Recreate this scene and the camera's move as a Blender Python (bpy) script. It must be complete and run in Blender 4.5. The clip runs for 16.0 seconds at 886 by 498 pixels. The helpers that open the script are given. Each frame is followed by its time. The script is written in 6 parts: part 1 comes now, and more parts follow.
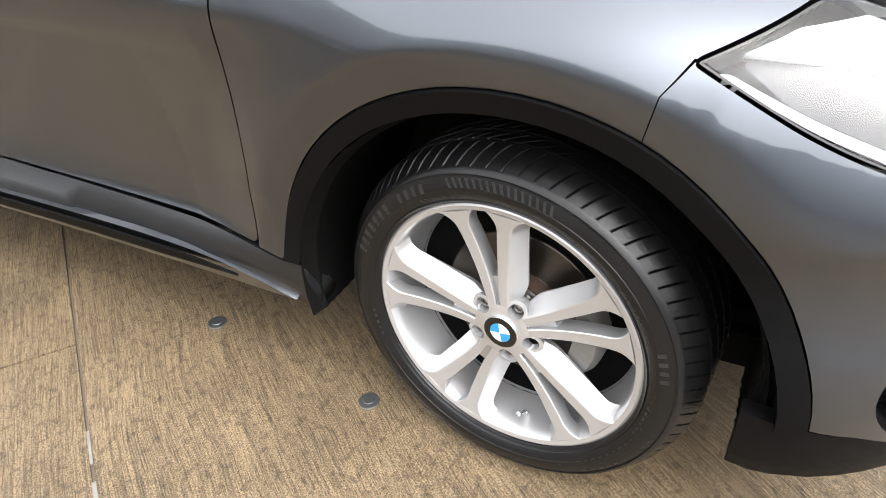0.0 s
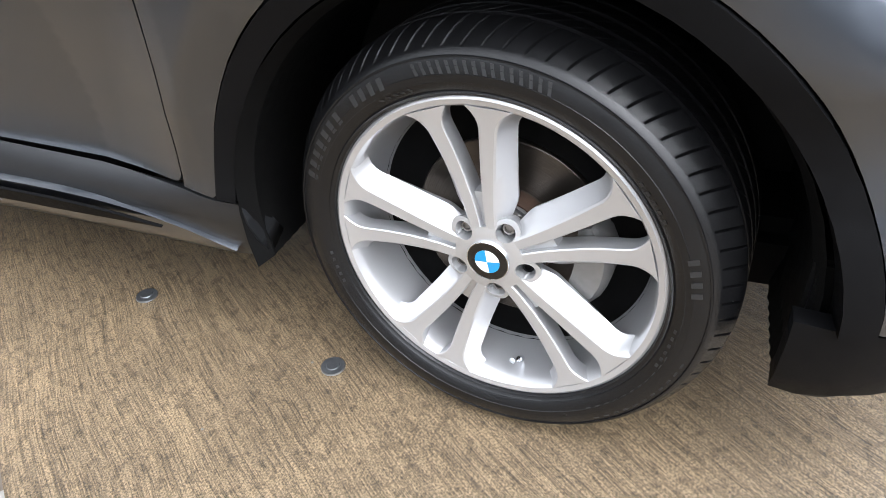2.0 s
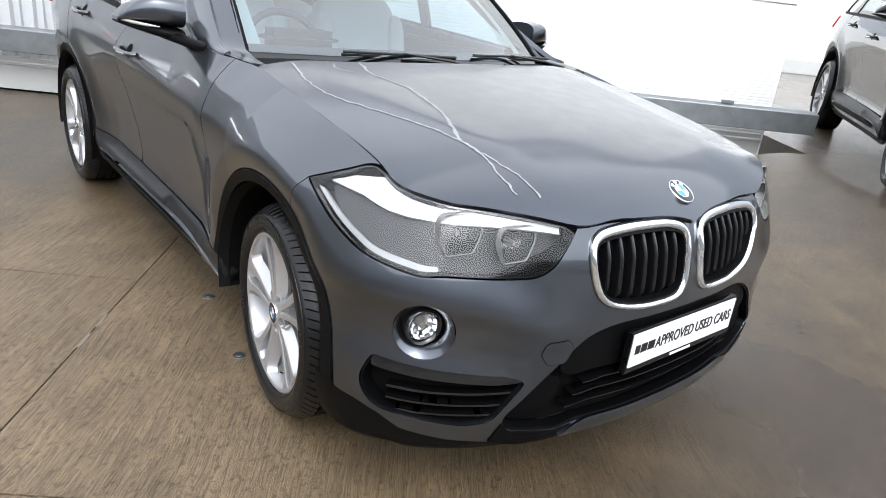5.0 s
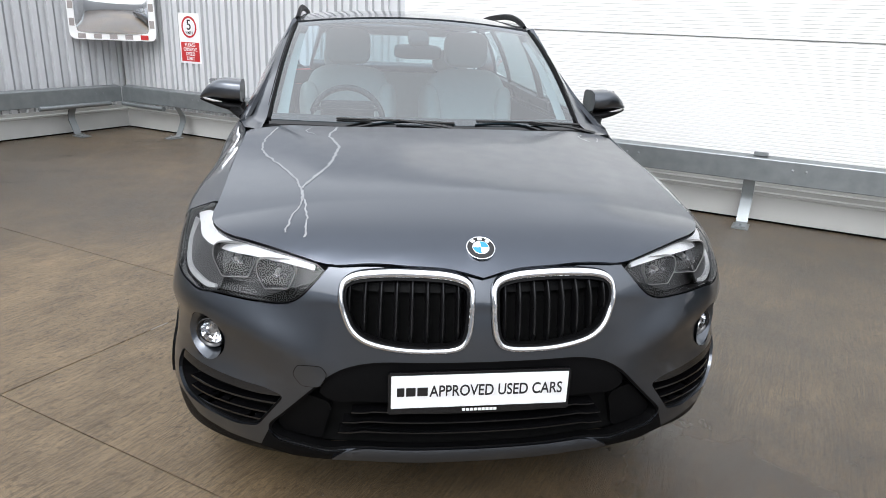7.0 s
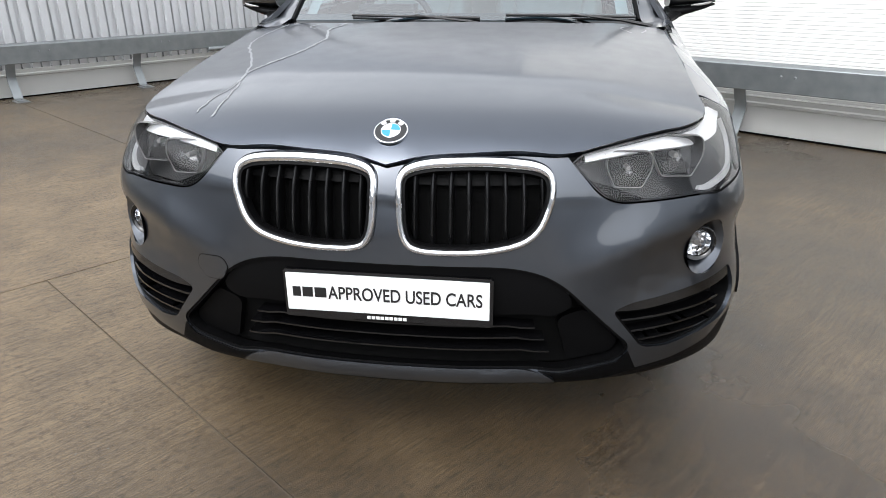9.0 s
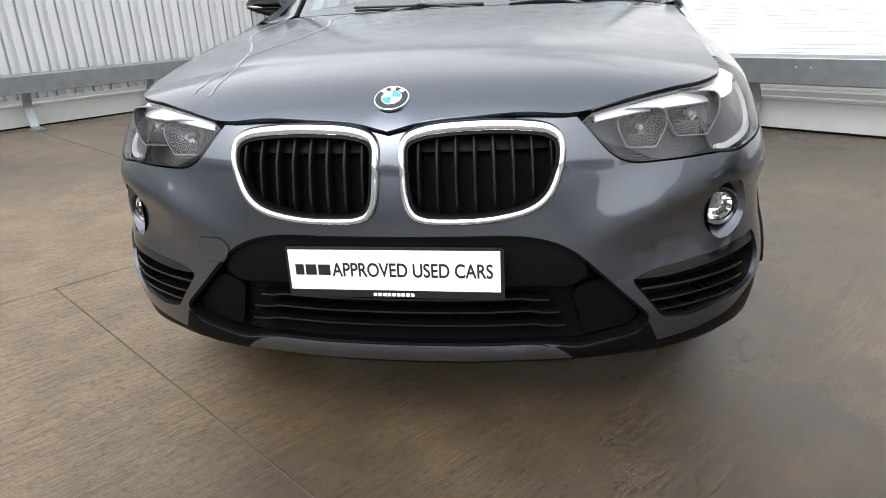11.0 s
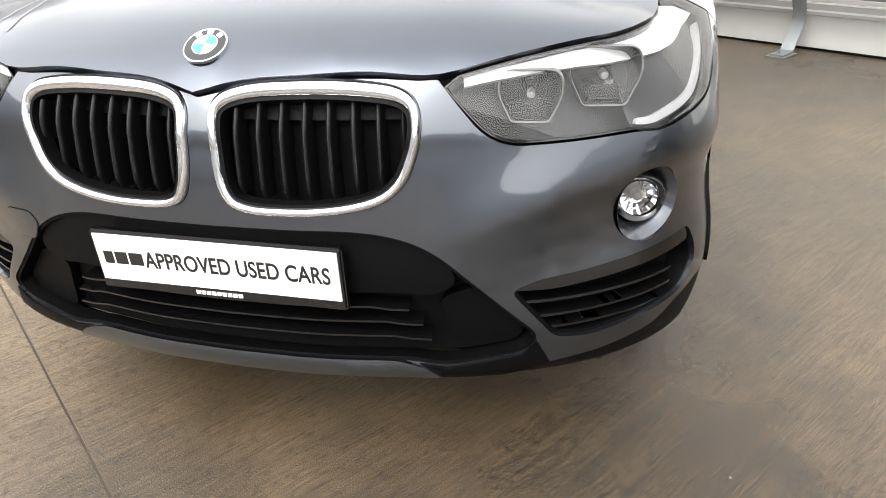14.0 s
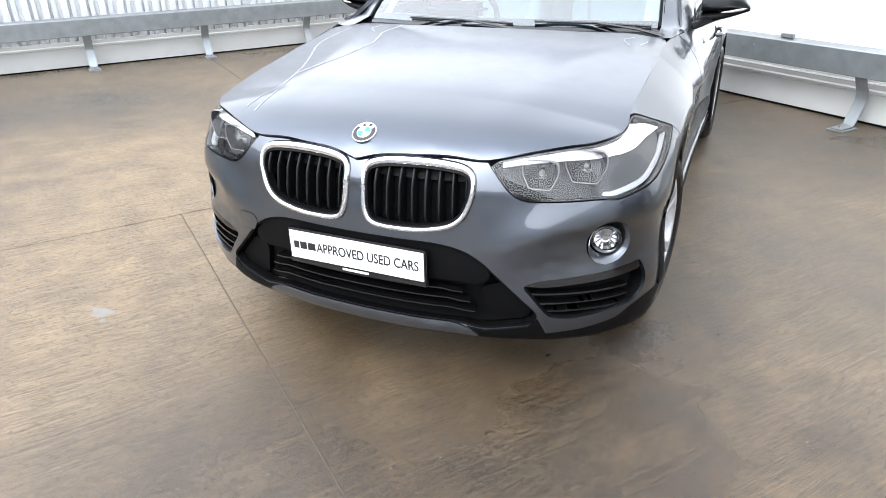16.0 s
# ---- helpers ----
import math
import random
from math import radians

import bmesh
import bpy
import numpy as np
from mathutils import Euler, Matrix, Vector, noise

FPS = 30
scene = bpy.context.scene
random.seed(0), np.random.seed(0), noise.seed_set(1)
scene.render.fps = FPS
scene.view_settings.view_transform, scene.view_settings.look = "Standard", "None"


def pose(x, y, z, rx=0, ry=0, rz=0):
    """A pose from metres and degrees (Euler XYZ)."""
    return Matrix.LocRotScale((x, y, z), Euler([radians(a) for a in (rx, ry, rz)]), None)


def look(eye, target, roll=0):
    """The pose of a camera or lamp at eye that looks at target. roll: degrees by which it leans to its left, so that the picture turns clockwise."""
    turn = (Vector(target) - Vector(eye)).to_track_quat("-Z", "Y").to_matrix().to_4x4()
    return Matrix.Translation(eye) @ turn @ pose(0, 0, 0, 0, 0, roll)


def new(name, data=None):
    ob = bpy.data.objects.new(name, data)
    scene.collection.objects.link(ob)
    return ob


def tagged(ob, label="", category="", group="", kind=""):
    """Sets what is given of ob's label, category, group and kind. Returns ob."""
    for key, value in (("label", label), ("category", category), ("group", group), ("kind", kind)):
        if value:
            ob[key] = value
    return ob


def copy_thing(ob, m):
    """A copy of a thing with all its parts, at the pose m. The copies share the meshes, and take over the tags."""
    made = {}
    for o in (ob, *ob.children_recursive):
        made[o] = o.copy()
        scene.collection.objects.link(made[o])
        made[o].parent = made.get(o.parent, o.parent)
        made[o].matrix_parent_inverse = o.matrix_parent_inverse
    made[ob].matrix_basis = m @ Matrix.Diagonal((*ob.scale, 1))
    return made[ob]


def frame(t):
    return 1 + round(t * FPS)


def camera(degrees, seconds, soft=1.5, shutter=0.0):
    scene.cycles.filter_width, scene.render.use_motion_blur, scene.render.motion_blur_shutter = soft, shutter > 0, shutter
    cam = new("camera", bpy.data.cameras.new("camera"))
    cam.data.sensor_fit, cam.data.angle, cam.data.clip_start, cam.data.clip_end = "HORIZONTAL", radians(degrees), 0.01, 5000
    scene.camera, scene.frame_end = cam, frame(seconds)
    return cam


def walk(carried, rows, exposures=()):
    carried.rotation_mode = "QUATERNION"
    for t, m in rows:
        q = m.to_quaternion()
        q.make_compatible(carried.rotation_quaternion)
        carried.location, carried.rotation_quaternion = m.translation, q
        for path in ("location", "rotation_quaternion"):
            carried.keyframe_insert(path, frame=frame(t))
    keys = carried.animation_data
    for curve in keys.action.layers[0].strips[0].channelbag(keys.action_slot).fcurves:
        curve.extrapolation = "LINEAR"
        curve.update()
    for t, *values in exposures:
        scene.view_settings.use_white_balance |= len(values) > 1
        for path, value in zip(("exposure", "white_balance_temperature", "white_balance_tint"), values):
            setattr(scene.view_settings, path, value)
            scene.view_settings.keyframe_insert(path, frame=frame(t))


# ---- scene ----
from mathutils.geometry import delaunay_2d_cdt

cam = camera(66.6, 16.0, soft=0.85)
PATH = [
    (0, (-1.713, -0.324, 1.125), (-0.249, 0.433, -0.008), -2.6),
    (0.5, (-1.638, -0.222, 0.984), (-0.111, 0.384, -0.157), -1.7),
    (1, (-1.602, -0.192, 0.911), (-0.048, 0.362, -0.219), -2.7),
    (1.5, (-1.595, -0.203, 0.905), (-0.063, 0.363, -0.25), -2.5),
    (2, (-1.626, -0.236, 0.926), (-0.128, 0.377, -0.25), -3.9),
    (2.5, (-1.736, -0.36, 1.123), (-0.326, 0.344, -0.109), -1.4),
    (3, (-1.947, -0.564, 1.254), (-0.52, 0.264, 0.124), -3.5),
    (3.5, (-2.188, -0.822, 1.329), (-0.656, 0.056, 0.39), 0.5),
    (4, (-2.19, -1.209, 1.324), (-0.791, 0.012, 0.58), -0.9),
    (4.5, (-1.986, -1.483, 1.357), (-0.665, -0.174, 0.62), 1.1),
    (4.7, (-1.885, -1.587, 1.353), (-0.586, -0.257, 0.614), 4.6),
    (6.8, (-0.491, -2.545, 1.48), (-0.122, -0.689, 0.834), 1.2),
    (7, (-0.389, -2.562, 1.476), (-0.099, -0.684, 0.851), 2.5),
    (7.5, (-0.092, -2.531, 1.464), (0.007, -0.661, 0.761), 3.3),
    (8, (0.145, -2.481, 1.436), (-0.094, -0.626, 0.729), -0.4),
    (8.5, (0.332, -2.411, 1.389), (0.001, -0.579, 0.658), -0.9),
    (8.7, (0.365, -2.368, 1.318), (0.073, -0.54, 0.561), -0.2),
    (10.8, (0.388, -2.335, 1.087), (0.091, -0.498, 0.355), -2.1),
    (11, (0.391, -2.333, 1.086), (0.055, -0.486, 0.397), -3.1),
    (11.5, (0.357, -2.326, 1.292), (0.063, -0.482, 0.575), -2.0),
    (12, (0.453, -2.182, 1.32), (0.187, -0.335, 0.6), -0.1),
    (12.5, (0.61, -1.924, 1.234), (0.401, -0.058, 0.547), 0.1),
    (13, (0.739, -1.79, 1.136), (0.393, 0.022, 0.365), -0.8),
    (13.5, (0.755, -1.784, 1.095), (0.371, -0.004, 0.268), -0.8),
    (14, (0.723, -1.861, 1.113), (0.267, -0.16, 0.165), -2.7),
    (14.5, (0.551, -2.132, 1.151), (0.157, -0.416, 0.203), 0.1),
    (15, (0.492, -2.305, 1.181), (0.049, -0.612, 0.213), 1.4),
    (15.5, (0.744, -2.494, 1.377), (0.176, -0.841, 0.406), 0.4),
    (16, (1.128, -2.601, 1.489), (0.372, -0.968, 0.616), -1.4),
]
walk(cam, [(t, look(eye, target, roll)) for t, eye, target, roll in PATH], [(0.0, 2.3, 6400, 10), (1.0, 1.85, 6150, 10), (1.5, 1.95, 6050, 10), (2.5, 2.45, 5850, 10), (3.5, 2.3, 5800, 10), (4.0, 2.15, 5900, 10), (4.7, 1.55, 6000, 10), (7.0, 1.1, 6100, 10), (8.5, 1.18, 6150, 10), (11.0, 1.4, 6250, 10), (12.5, 1.22, 6300, 10), (13.5, 1.82, 6500, 10), (14.0, 1.95, 6600, 10), (14.5, 2.1, 6400, 10), (15.0, 2.2, 6150, 10), (15.5, 2.42, 6050, 10), (16.0, 2.15, 5950, 10)])

# ---- light ----
world = bpy.data.worlds.new("overcast_sky")
scene.world = world
world.use_nodes = True
wn, wl = world.node_tree.nodes, world.node_tree.links
sky = wn.new("ShaderNodeTexSky")
sky.sky_type, sky.sun_disc = "NISHITA", False
sky.sun_elevation, sky.sun_rotation = radians(52), radians(205)
sky.air_density, sky.dust_density, sky.ozone_density = 1.0, 5.0, 1.0
cloud = wn.new("ShaderNodeHueSaturation")
cloud.inputs["Saturation"].default_value = 0.18
wl.new(sky.outputs[0], cloud.inputs["Color"])
wl.new(cloud.outputs[0], wn["Background"].inputs[0])
wn["Background"].inputs[1].default_value = 0.105
sun = new("sun", bpy.data.lights.new("sun", "SUN"))
sun.data.energy, sun.data.angle, sun.data.color = 1.4, radians(156), (1.0, 0.985, 0.96)
sun.matrix_world = look((-3, -4, 14), (0, 0, 0))


# ---- materials ----


def mat(name, color, rough=0.5, metal=0.0, vary=0.12, scale=30.0, bump=0.0, fine=400.0, coat=0.0, spec=0.5, emit=None):
    m = bpy.data.materials.new(name)
    m.use_nodes = True
    n, l = m.node_tree.nodes, m.node_tree.links
    b = n["Principled BSDF"]
    tc = n.new("ShaderNodeTexCoord")
    n1, n2 = n.new("ShaderNodeTexNoise"), n.new("ShaderNodeTexNoise")
    n1.inputs["Scale"].default_value, n1.inputs["Detail"].default_value = scale, 5
    n2.inputs["Scale"].default_value, n2.inputs["Detail"].default_value = fine, 2
    l.new(tc.outputs["Object"], n1.inputs["Vector"])
    l.new(tc.outputs["Object"], n2.inputs["Vector"])
    mx = n.new("ShaderNodeMixRGB")
    mx.inputs[1].default_value = (*[c * (1 - vary) for c in color], 1)
    mx.inputs[2].default_value = (*[min(1, c * (1 + vary)) for c in color], 1)
    l.new(n1.outputs[0], mx.inputs[0])
    l.new(mx.outputs[0], b.inputs["Base Color"])
    b.inputs["Roughness"].default_value, b.inputs["Metallic"].default_value = rough, metal
    b.inputs["Coat Weight"].default_value, b.inputs["Coat Roughness"].default_value = coat, 0.03
    b.inputs["Specular IOR Level"].default_value = spec
    rr = n.new("ShaderNodeMapRange")
    rr.inputs[3].default_value, rr.inputs[4].default_value = rough * 0.8, min(1, rough * 1.2)
    l.new(n1.outputs[0], rr.inputs[0])
    l.new(rr.outputs[0], b.inputs["Roughness"])
    if bump:
        bp = n.new("ShaderNodeBump")
        bp.inputs["Strength"].default_value, bp.inputs["Distance"].default_value = bump, 0.002
        l.new(n2.outputs[0], bp.inputs["Height"])
        l.new(bp.outputs[0], b.inputs["Normal"])
    if emit:
        b.inputs["Emission Color"].default_value, b.inputs["Emission Strength"].default_value = (*emit[0], 1), emit[1]
    return m


PAINT = mat("grey_metallic_paint", (0.070, 0.079, 0.094), 0.34, 1.0, 0.03, 1.5, 0.0, 1500, coat=1.0)
WETPAINT = mat("wet_metallic_paint", (0.057, 0.067, 0.086), 0.34, 1.0, 0.06, 14, 0.03, 700, coat=1.0)
for m, r in ((PAINT, 0.035), (WETPAINT, 0.11)):
    m.node_tree.nodes["Principled BSDF"].inputs["Coat Roughness"].default_value = r
    m.node_tree.nodes["Principled BSDF"].inputs["Coat IOR"].default_value = 1.62 if m == PAINT else 1.5
TRIM = mat("black_plastic_trim", (0.003, 0.003, 0.0033), 0.5, 0, 0.2, 60, 0.2, 1500, spec=0.09)
GLOSS = mat("gloss_black", (0.0028, 0.0028, 0.00315), 0.07, 0, 0.1, 60, spec=0.7)
# near-black that also carries the shade in openings and gaps
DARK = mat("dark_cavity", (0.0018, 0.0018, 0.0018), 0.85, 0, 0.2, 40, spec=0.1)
CHROME = mat("chrome", (0.82, 0.83, 0.85), 0.06, 1.0, 0.03, 50)
ALLOY = mat("silver_alloy", (0.52, 0.52, 0.526), 0.32, 0.65, 0.02, 40, 0.0, 900)
RUBBER = mat("tyre_rubber", (0.00525, 0.00525, 0.005625), 0.25, 0, 0.3, 25, 0.2, 900, spec=0.34)
STEEL = mat("worn_steel", (0.217, 0.2046, 0.1922), 0.35, 0.9, 0.25, 30, 0.3, 500)
LINER = mat("wheel_liner_felt", (0.0032, 0.0032, 0.0032), 0.55, 0, 0.2, 60, 0.2, 500, spec=0.14)
SILL = mat("dark_grey_cladding", (0.01364, 0.01426, 0.0155), 0.40, 0.2, 0.1, 30, 0.05, 900)
SATIN = mat("satin_black_moulding", (0.0021, 0.0021, 0.00231), 0.5, 0, 0.2, 60, 0.1, 900, spec=0.08)
SLAT = mat("grille_slat_black", (0.0042, 0.0042, 0.00455), 0.3, 0, 0.2, 40, 0.1, 500)
CHROMEISH = mat("reflector_silver", (0.17, 0.17, 0.172), 0.22, 0.9, 0.05, 80)
INDIC = mat("clear_indicator", (0.36, 0.36, 0.352), 0.15, 0.2, 0.05, 60, coat=0.8)
LINING = mat("pale_lining", (0.36, 0.35, 0.32), 0.8, 0, 0.06, 40, 0.2, 500)
WATERMARK = mat("dried_water", (0.23, 0.238, 0.247), 0.5, 0, 0.45, 60, 0.2, 300)
RUST = mat("rusty_iron", (0.0992, 0.062, 0.0434), 0.6, 0.5, 0.5, 40, 0.3, 300)
CAST = mat("cast_aluminium", (0.252, 0.246, 0.24), 0.5, 0.6, 0.2, 60, 0.3, 400)
WHITE = mat("white_plate", (0.7396, 0.7396, 0.731), 0.35, 0, 0.02, 20)
INK = mat("black_print", (0.01, 0.01, 0.01), 0.4, 0, 0.05, 20)
BLUE = mat("light_blue_enamel", (0.0132, 0.2376, 0.5148), 0.15, 0, 0.03, 20, coat=0.8)
LAMPWHITE = mat("lamp_sheen_white", (0.74, 0.75, 0.76), 0.3, 0.2, 0.08, 60)
LIGHTGUIDE = mat("clear_light_guide", (0.40, 0.405, 0.41), 0.3, 0.2, 0.08, 60)
LAMPMID = mat("lamp_inner_shell", (0.050, 0.050, 0.051), 0.4, 0.3, 0.1, 60)
LAMPGREY = mat("lamp_bezel", (0.030, 0.030, 0.031), 0.35, 0.2, 0.1, 50)
RED = mat("red_plastic", (0.44, 0.016, 0.016), 0.3, 0, 0.1, 40, coat=0.5)
CLOTH = mat("beige_seat_leather", (0.36, 0.35, 0.32), 0.6, 0, 0.1, 40, 0.2, 300)
DASH = mat("black_dashboard", (0.0124, 0.0124, 0.01302), 0.6, 0, 0.2, 60, 0.3, 500)
GALV = mat("galvanised_steel", (0.248, 0.2666, 0.2728), 0.42, 0.7, 0.30, 9, 0.1, 200)
KERB = mat("painted_kerb", (0.4488, 0.4488, 0.4284), 0.6, 0, 0.08, 4, 0.25, 120)
CLAD = mat("grey_cladding", (0.54, 0.55, 0.56), 0.40, 0.1, 0.06, 3, 0.04, 200)
PANELW = mat("white_wall_panel", (0.74, 0.74, 0.72), 0.45, 0, 0.03, 2, 0.05, 200)
SIGNRED = mat("sign_red", (0.4464, 0.0216, 0.0216), 0.4, 0, 0.05, 30)
ZINC = mat("zinc_bolt", (0.3, 0.312, 0.324), 0.3, 0.9, 0.2, 100)


def pane(name, color, gloss=1.0, rim=0.85, power=3.5):
    """A thin pane: clear, with a mirror gloss that grows towards grazing."""
    m = bpy.data.materials.new(name)
    m.use_nodes = True
    n, l = m.node_tree.nodes, m.node_tree.links
    n.remove(n["Principled BSDF"])
    tr, gl, lw, mx = n.new("ShaderNodeBsdfTransparent"), n.new("ShaderNodeBsdfGlossy"), n.new("ShaderNodeLayerWeight"), n.new("ShaderNodeMixShader")
    tr.inputs[0].default_value = (*color, 1)
    gl.inputs["Roughness"].default_value = 0.02
    pw, ma = n.new("ShaderNodeMath"), n.new("ShaderNodeMath")
    pw.operation, pw.inputs[1].default_value = "POWER", power
    lw.inputs[0].default_value = 0.5
    l.new(lw.outputs["Facing"], pw.inputs[0])
    ma.operation, ma.inputs[1].default_value, ma.inputs[2].default_value = "MULTIPLY_ADD", rim, 0.06 * gloss
    l.new(pw.outputs[0], ma.inputs[0])
    l.new(ma.outputs[0], mx.inputs[0])
    l.new(tr.outputs[0], mx.inputs[1])
    l.new(gl.outputs[0], mx.inputs[2])
    l.new(mx.outputs[0], n["Material Output"].inputs[0])
    return m


GLASS = pane("clear_glass", (0.52, 0.70, 0.78), 3.6)
TINT = pane("tinted_glass", (0.62, 0.68, 0.66), 1.2)
LENS = pane("lamp_lens", (0.92, 0.92, 0.92), 0.9, 0.65, 4.5)


def concrete():
    m = bpy.data.materials.new("wet_brushed_concrete")
    m.use_nodes = True
    n, l = m.node_tree.nodes, m.node_tree.links
    b = n["Principled BSDF"]
    tc, mp = n.new("ShaderNodeTexCoord"), n.new("ShaderNodeMapping")

    def tex(scale, detail, src, rough=0.5):
        t = n.new("ShaderNodeTexNoise")
        t.inputs["Scale"].default_value, t.inputs["Detail"].default_value, t.inputs["Roughness"].default_value = scale, detail, rough
        l.new(src, t.inputs["Vector"])
        return t

    def span_of(src, a, b_, lo, hi):
        r = n.new("ShaderNodeMapRange")
        for k, v in ((1, a), (2, b_), (3, lo), (4, hi)):
            r.inputs[k].default_value = v
        l.new(src, r.inputs[0])
        return r.outputs[0]

    def mul(a, b_, op="MULTIPLY"):
        r = n.new("ShaderNodeMath")
        r.operation = op
        l.new(a, r.inputs[0])
        l.new(b_, r.inputs[1])
        return r.outputs[0]

    obj = tc.outputs["Object"]
    # the broom wandered a little
    sway, off, ads = tex(2.2, 1.5, obj), n.new("ShaderNodeVectorMath"), n.new("ShaderNodeVectorMath")
    off.operation, off.inputs[3].default_value = "SCALE", 0.05
    l.new(sway.outputs["Color"], off.inputs[0])
    l.new(obj, ads.inputs[0])
    l.new(off.outputs[0], ads.inputs[1])
    mp.vector_type = "TEXTURE"
    mp.inputs["Rotation"].default_value[2] = radians(-36)
    mp.inputs["Scale"].default_value = (1, 45, 1)
    l.new(ads.outputs[0], mp.inputs[0])
    groove, streak = tex(420, 3, mp.outputs[0], 0.7), tex(120, 3, mp.outputs[0], 0.6)
    big, mid, fine, pit = tex(0.55, 2, obj), tex(4, 5, obj), tex(260, 3, obj, 0.6), tex(48, 3, obj)
    # damp ground by the nose, darkened further with painted shade of the car
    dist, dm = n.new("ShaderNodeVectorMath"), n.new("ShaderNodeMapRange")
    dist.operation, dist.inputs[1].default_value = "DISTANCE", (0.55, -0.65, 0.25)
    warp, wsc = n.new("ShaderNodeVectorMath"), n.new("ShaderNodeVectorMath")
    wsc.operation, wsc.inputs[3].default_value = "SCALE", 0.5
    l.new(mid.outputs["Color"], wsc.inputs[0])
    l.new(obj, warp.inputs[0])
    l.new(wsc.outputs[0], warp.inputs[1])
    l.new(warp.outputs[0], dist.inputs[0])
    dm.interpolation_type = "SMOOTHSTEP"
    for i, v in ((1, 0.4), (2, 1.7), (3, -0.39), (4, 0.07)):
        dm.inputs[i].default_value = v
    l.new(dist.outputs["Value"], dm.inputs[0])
    # sky sheen put into the colour: paler beside the car at x < 0
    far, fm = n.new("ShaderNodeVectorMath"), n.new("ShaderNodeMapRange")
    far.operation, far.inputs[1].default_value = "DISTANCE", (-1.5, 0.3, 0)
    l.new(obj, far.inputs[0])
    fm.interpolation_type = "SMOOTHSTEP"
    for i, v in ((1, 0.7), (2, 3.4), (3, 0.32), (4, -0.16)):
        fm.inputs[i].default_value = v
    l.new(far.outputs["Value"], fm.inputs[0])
    dry_lit = span_of(mul(mul(mul(big.outputs[0], dm.outputs[0], "ADD"), fm.outputs[0], "ADD"), span_of(mid.outputs[0], 0.3, 0.7, -0.03, 0.03), "ADD"), 0.18, 0.84, 0.0, 1.0)
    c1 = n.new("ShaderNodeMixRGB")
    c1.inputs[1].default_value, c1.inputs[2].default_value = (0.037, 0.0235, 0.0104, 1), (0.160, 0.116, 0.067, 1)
    l.new(dry_lit, c1.inputs[0])
    shade = mul(mul(mul(span_of(groove.outputs[0], 0.34, 0.54, 0.45, 1.20), span_of(streak.outputs[0], 0.36, 0.64, 0.80, 1.20)), span_of(fine.outputs[0], 0.36, 0.64, 0.48, 1.52)), mul(span_of(mid.outputs[0], 0.3, 0.7, 0.80, 1.20), span_of(pit.outputs[0], 0.34, 0.46, 0.60, 1.0)))
    c2 = n.new("ShaderNodeMixRGB")
    c2.blend_type, c2.inputs[0].default_value = "MULTIPLY", 1.0
    c2.use_clamp = False
    l.new(c1.outputs[0], c2.inputs[1])
    l.new(shade, c2.inputs[2])
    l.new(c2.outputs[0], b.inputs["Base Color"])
    l.new(span_of(dry_lit, 0, 1, 0.25, 0.5), b.inputs["Roughness"])
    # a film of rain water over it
    l.new(span_of(dry_lit, 0, 1, 1.0, 0.60), b.inputs["Coat Weight"])
    l.new(span_of(dry_lit, 0, 1, 0.09, 0.26), b.inputs["Coat Roughness"])
    b.inputs["Coat IOR"].default_value = 1.47
    b.inputs["Specular IOR Level"].default_value = 0.25
    bp = n.new("ShaderNodeBump")
    bp.inputs["Strength"].default_value, bp.inputs["Distance"].default_value = 0.8, 0.006
    l.new(mul(groove.outputs[0], span_of(fine.outputs[0], 0, 1, 0, 0.5), "ADD"), bp.inputs["Height"])
    l.new(bp.outputs[0], b.inputs["Normal"])
    bc = n.new("ShaderNodeBump")
    bc.inputs["Strength"].default_value, bc.inputs["Distance"].default_value = 0.55, 0.004
    l.new(mul(mul(groove.outputs[0], streak.outputs[0], "ADD"), fine.outputs[0], "ADD"), bc.inputs["Height"])
    l.new(bc.outputs[0], b.inputs["Coat Normal"])
    return m


CONCRETE = concrete()

# ---- building helpers ----


def thing(name, label, category, group="", kind="", at=(0, 0, 0)):
    ob = tagged(new(name), label, category, group, kind)
    ob.location = at
    ob.empty_display_size = 0.1
    return ob


def place(name, me, material, parent=None, label="", m=None):
    if material is not None:
        me.materials.append(material)
    ob = new(name, me)
    if parent is not None:
        ob.parent = parent
    if m is not None:
        ob.matrix_basis = m
    if label:
        ob["label"] = label
    return ob


def part(name, bm, material, parent=None, label="", m=None, smooth=None):
    """Links a bmesh as one mesh object under a thing."""
    bmesh.ops.recalc_face_normals(bm, faces=bm.faces[:])
    me = bpy.data.meshes.new(name)
    bm.to_mesh(me)
    bm.free()
    if smooth is not None:
        me.shade_smooth()
        me.set_sharp_from_angle(angle=radians(smooth))
    return place(name, me, material, parent, label, m)


def box(bm, x0, x1, y0, y1, z0, z1, m=None, bevel=0.0):
    vs = [bm.verts.new((x, y, z)) for z in (z0, z1) for y in (y0, y1) for x in (x0, x1)]
    fs = [bm.faces.new([vs[i] for i in q]) for q in ((0, 1, 3, 2), (4, 6, 7, 5), (0, 4, 5, 1), (1, 5, 7, 3), (3, 7, 6, 2), (2, 6, 4, 0))]
    if bevel:
        es = list({e for f in fs for e in f.edges})
        r = bmesh.ops.bevel(bm, geom=es, offset=bevel, segments=2, affect="EDGES")
        vs = list({v for v in vs if v.is_valid} | set(r["verts"]))
    if m is not None:
        bmesh.ops.transform(bm, matrix=m, verts=vs)
    return bm


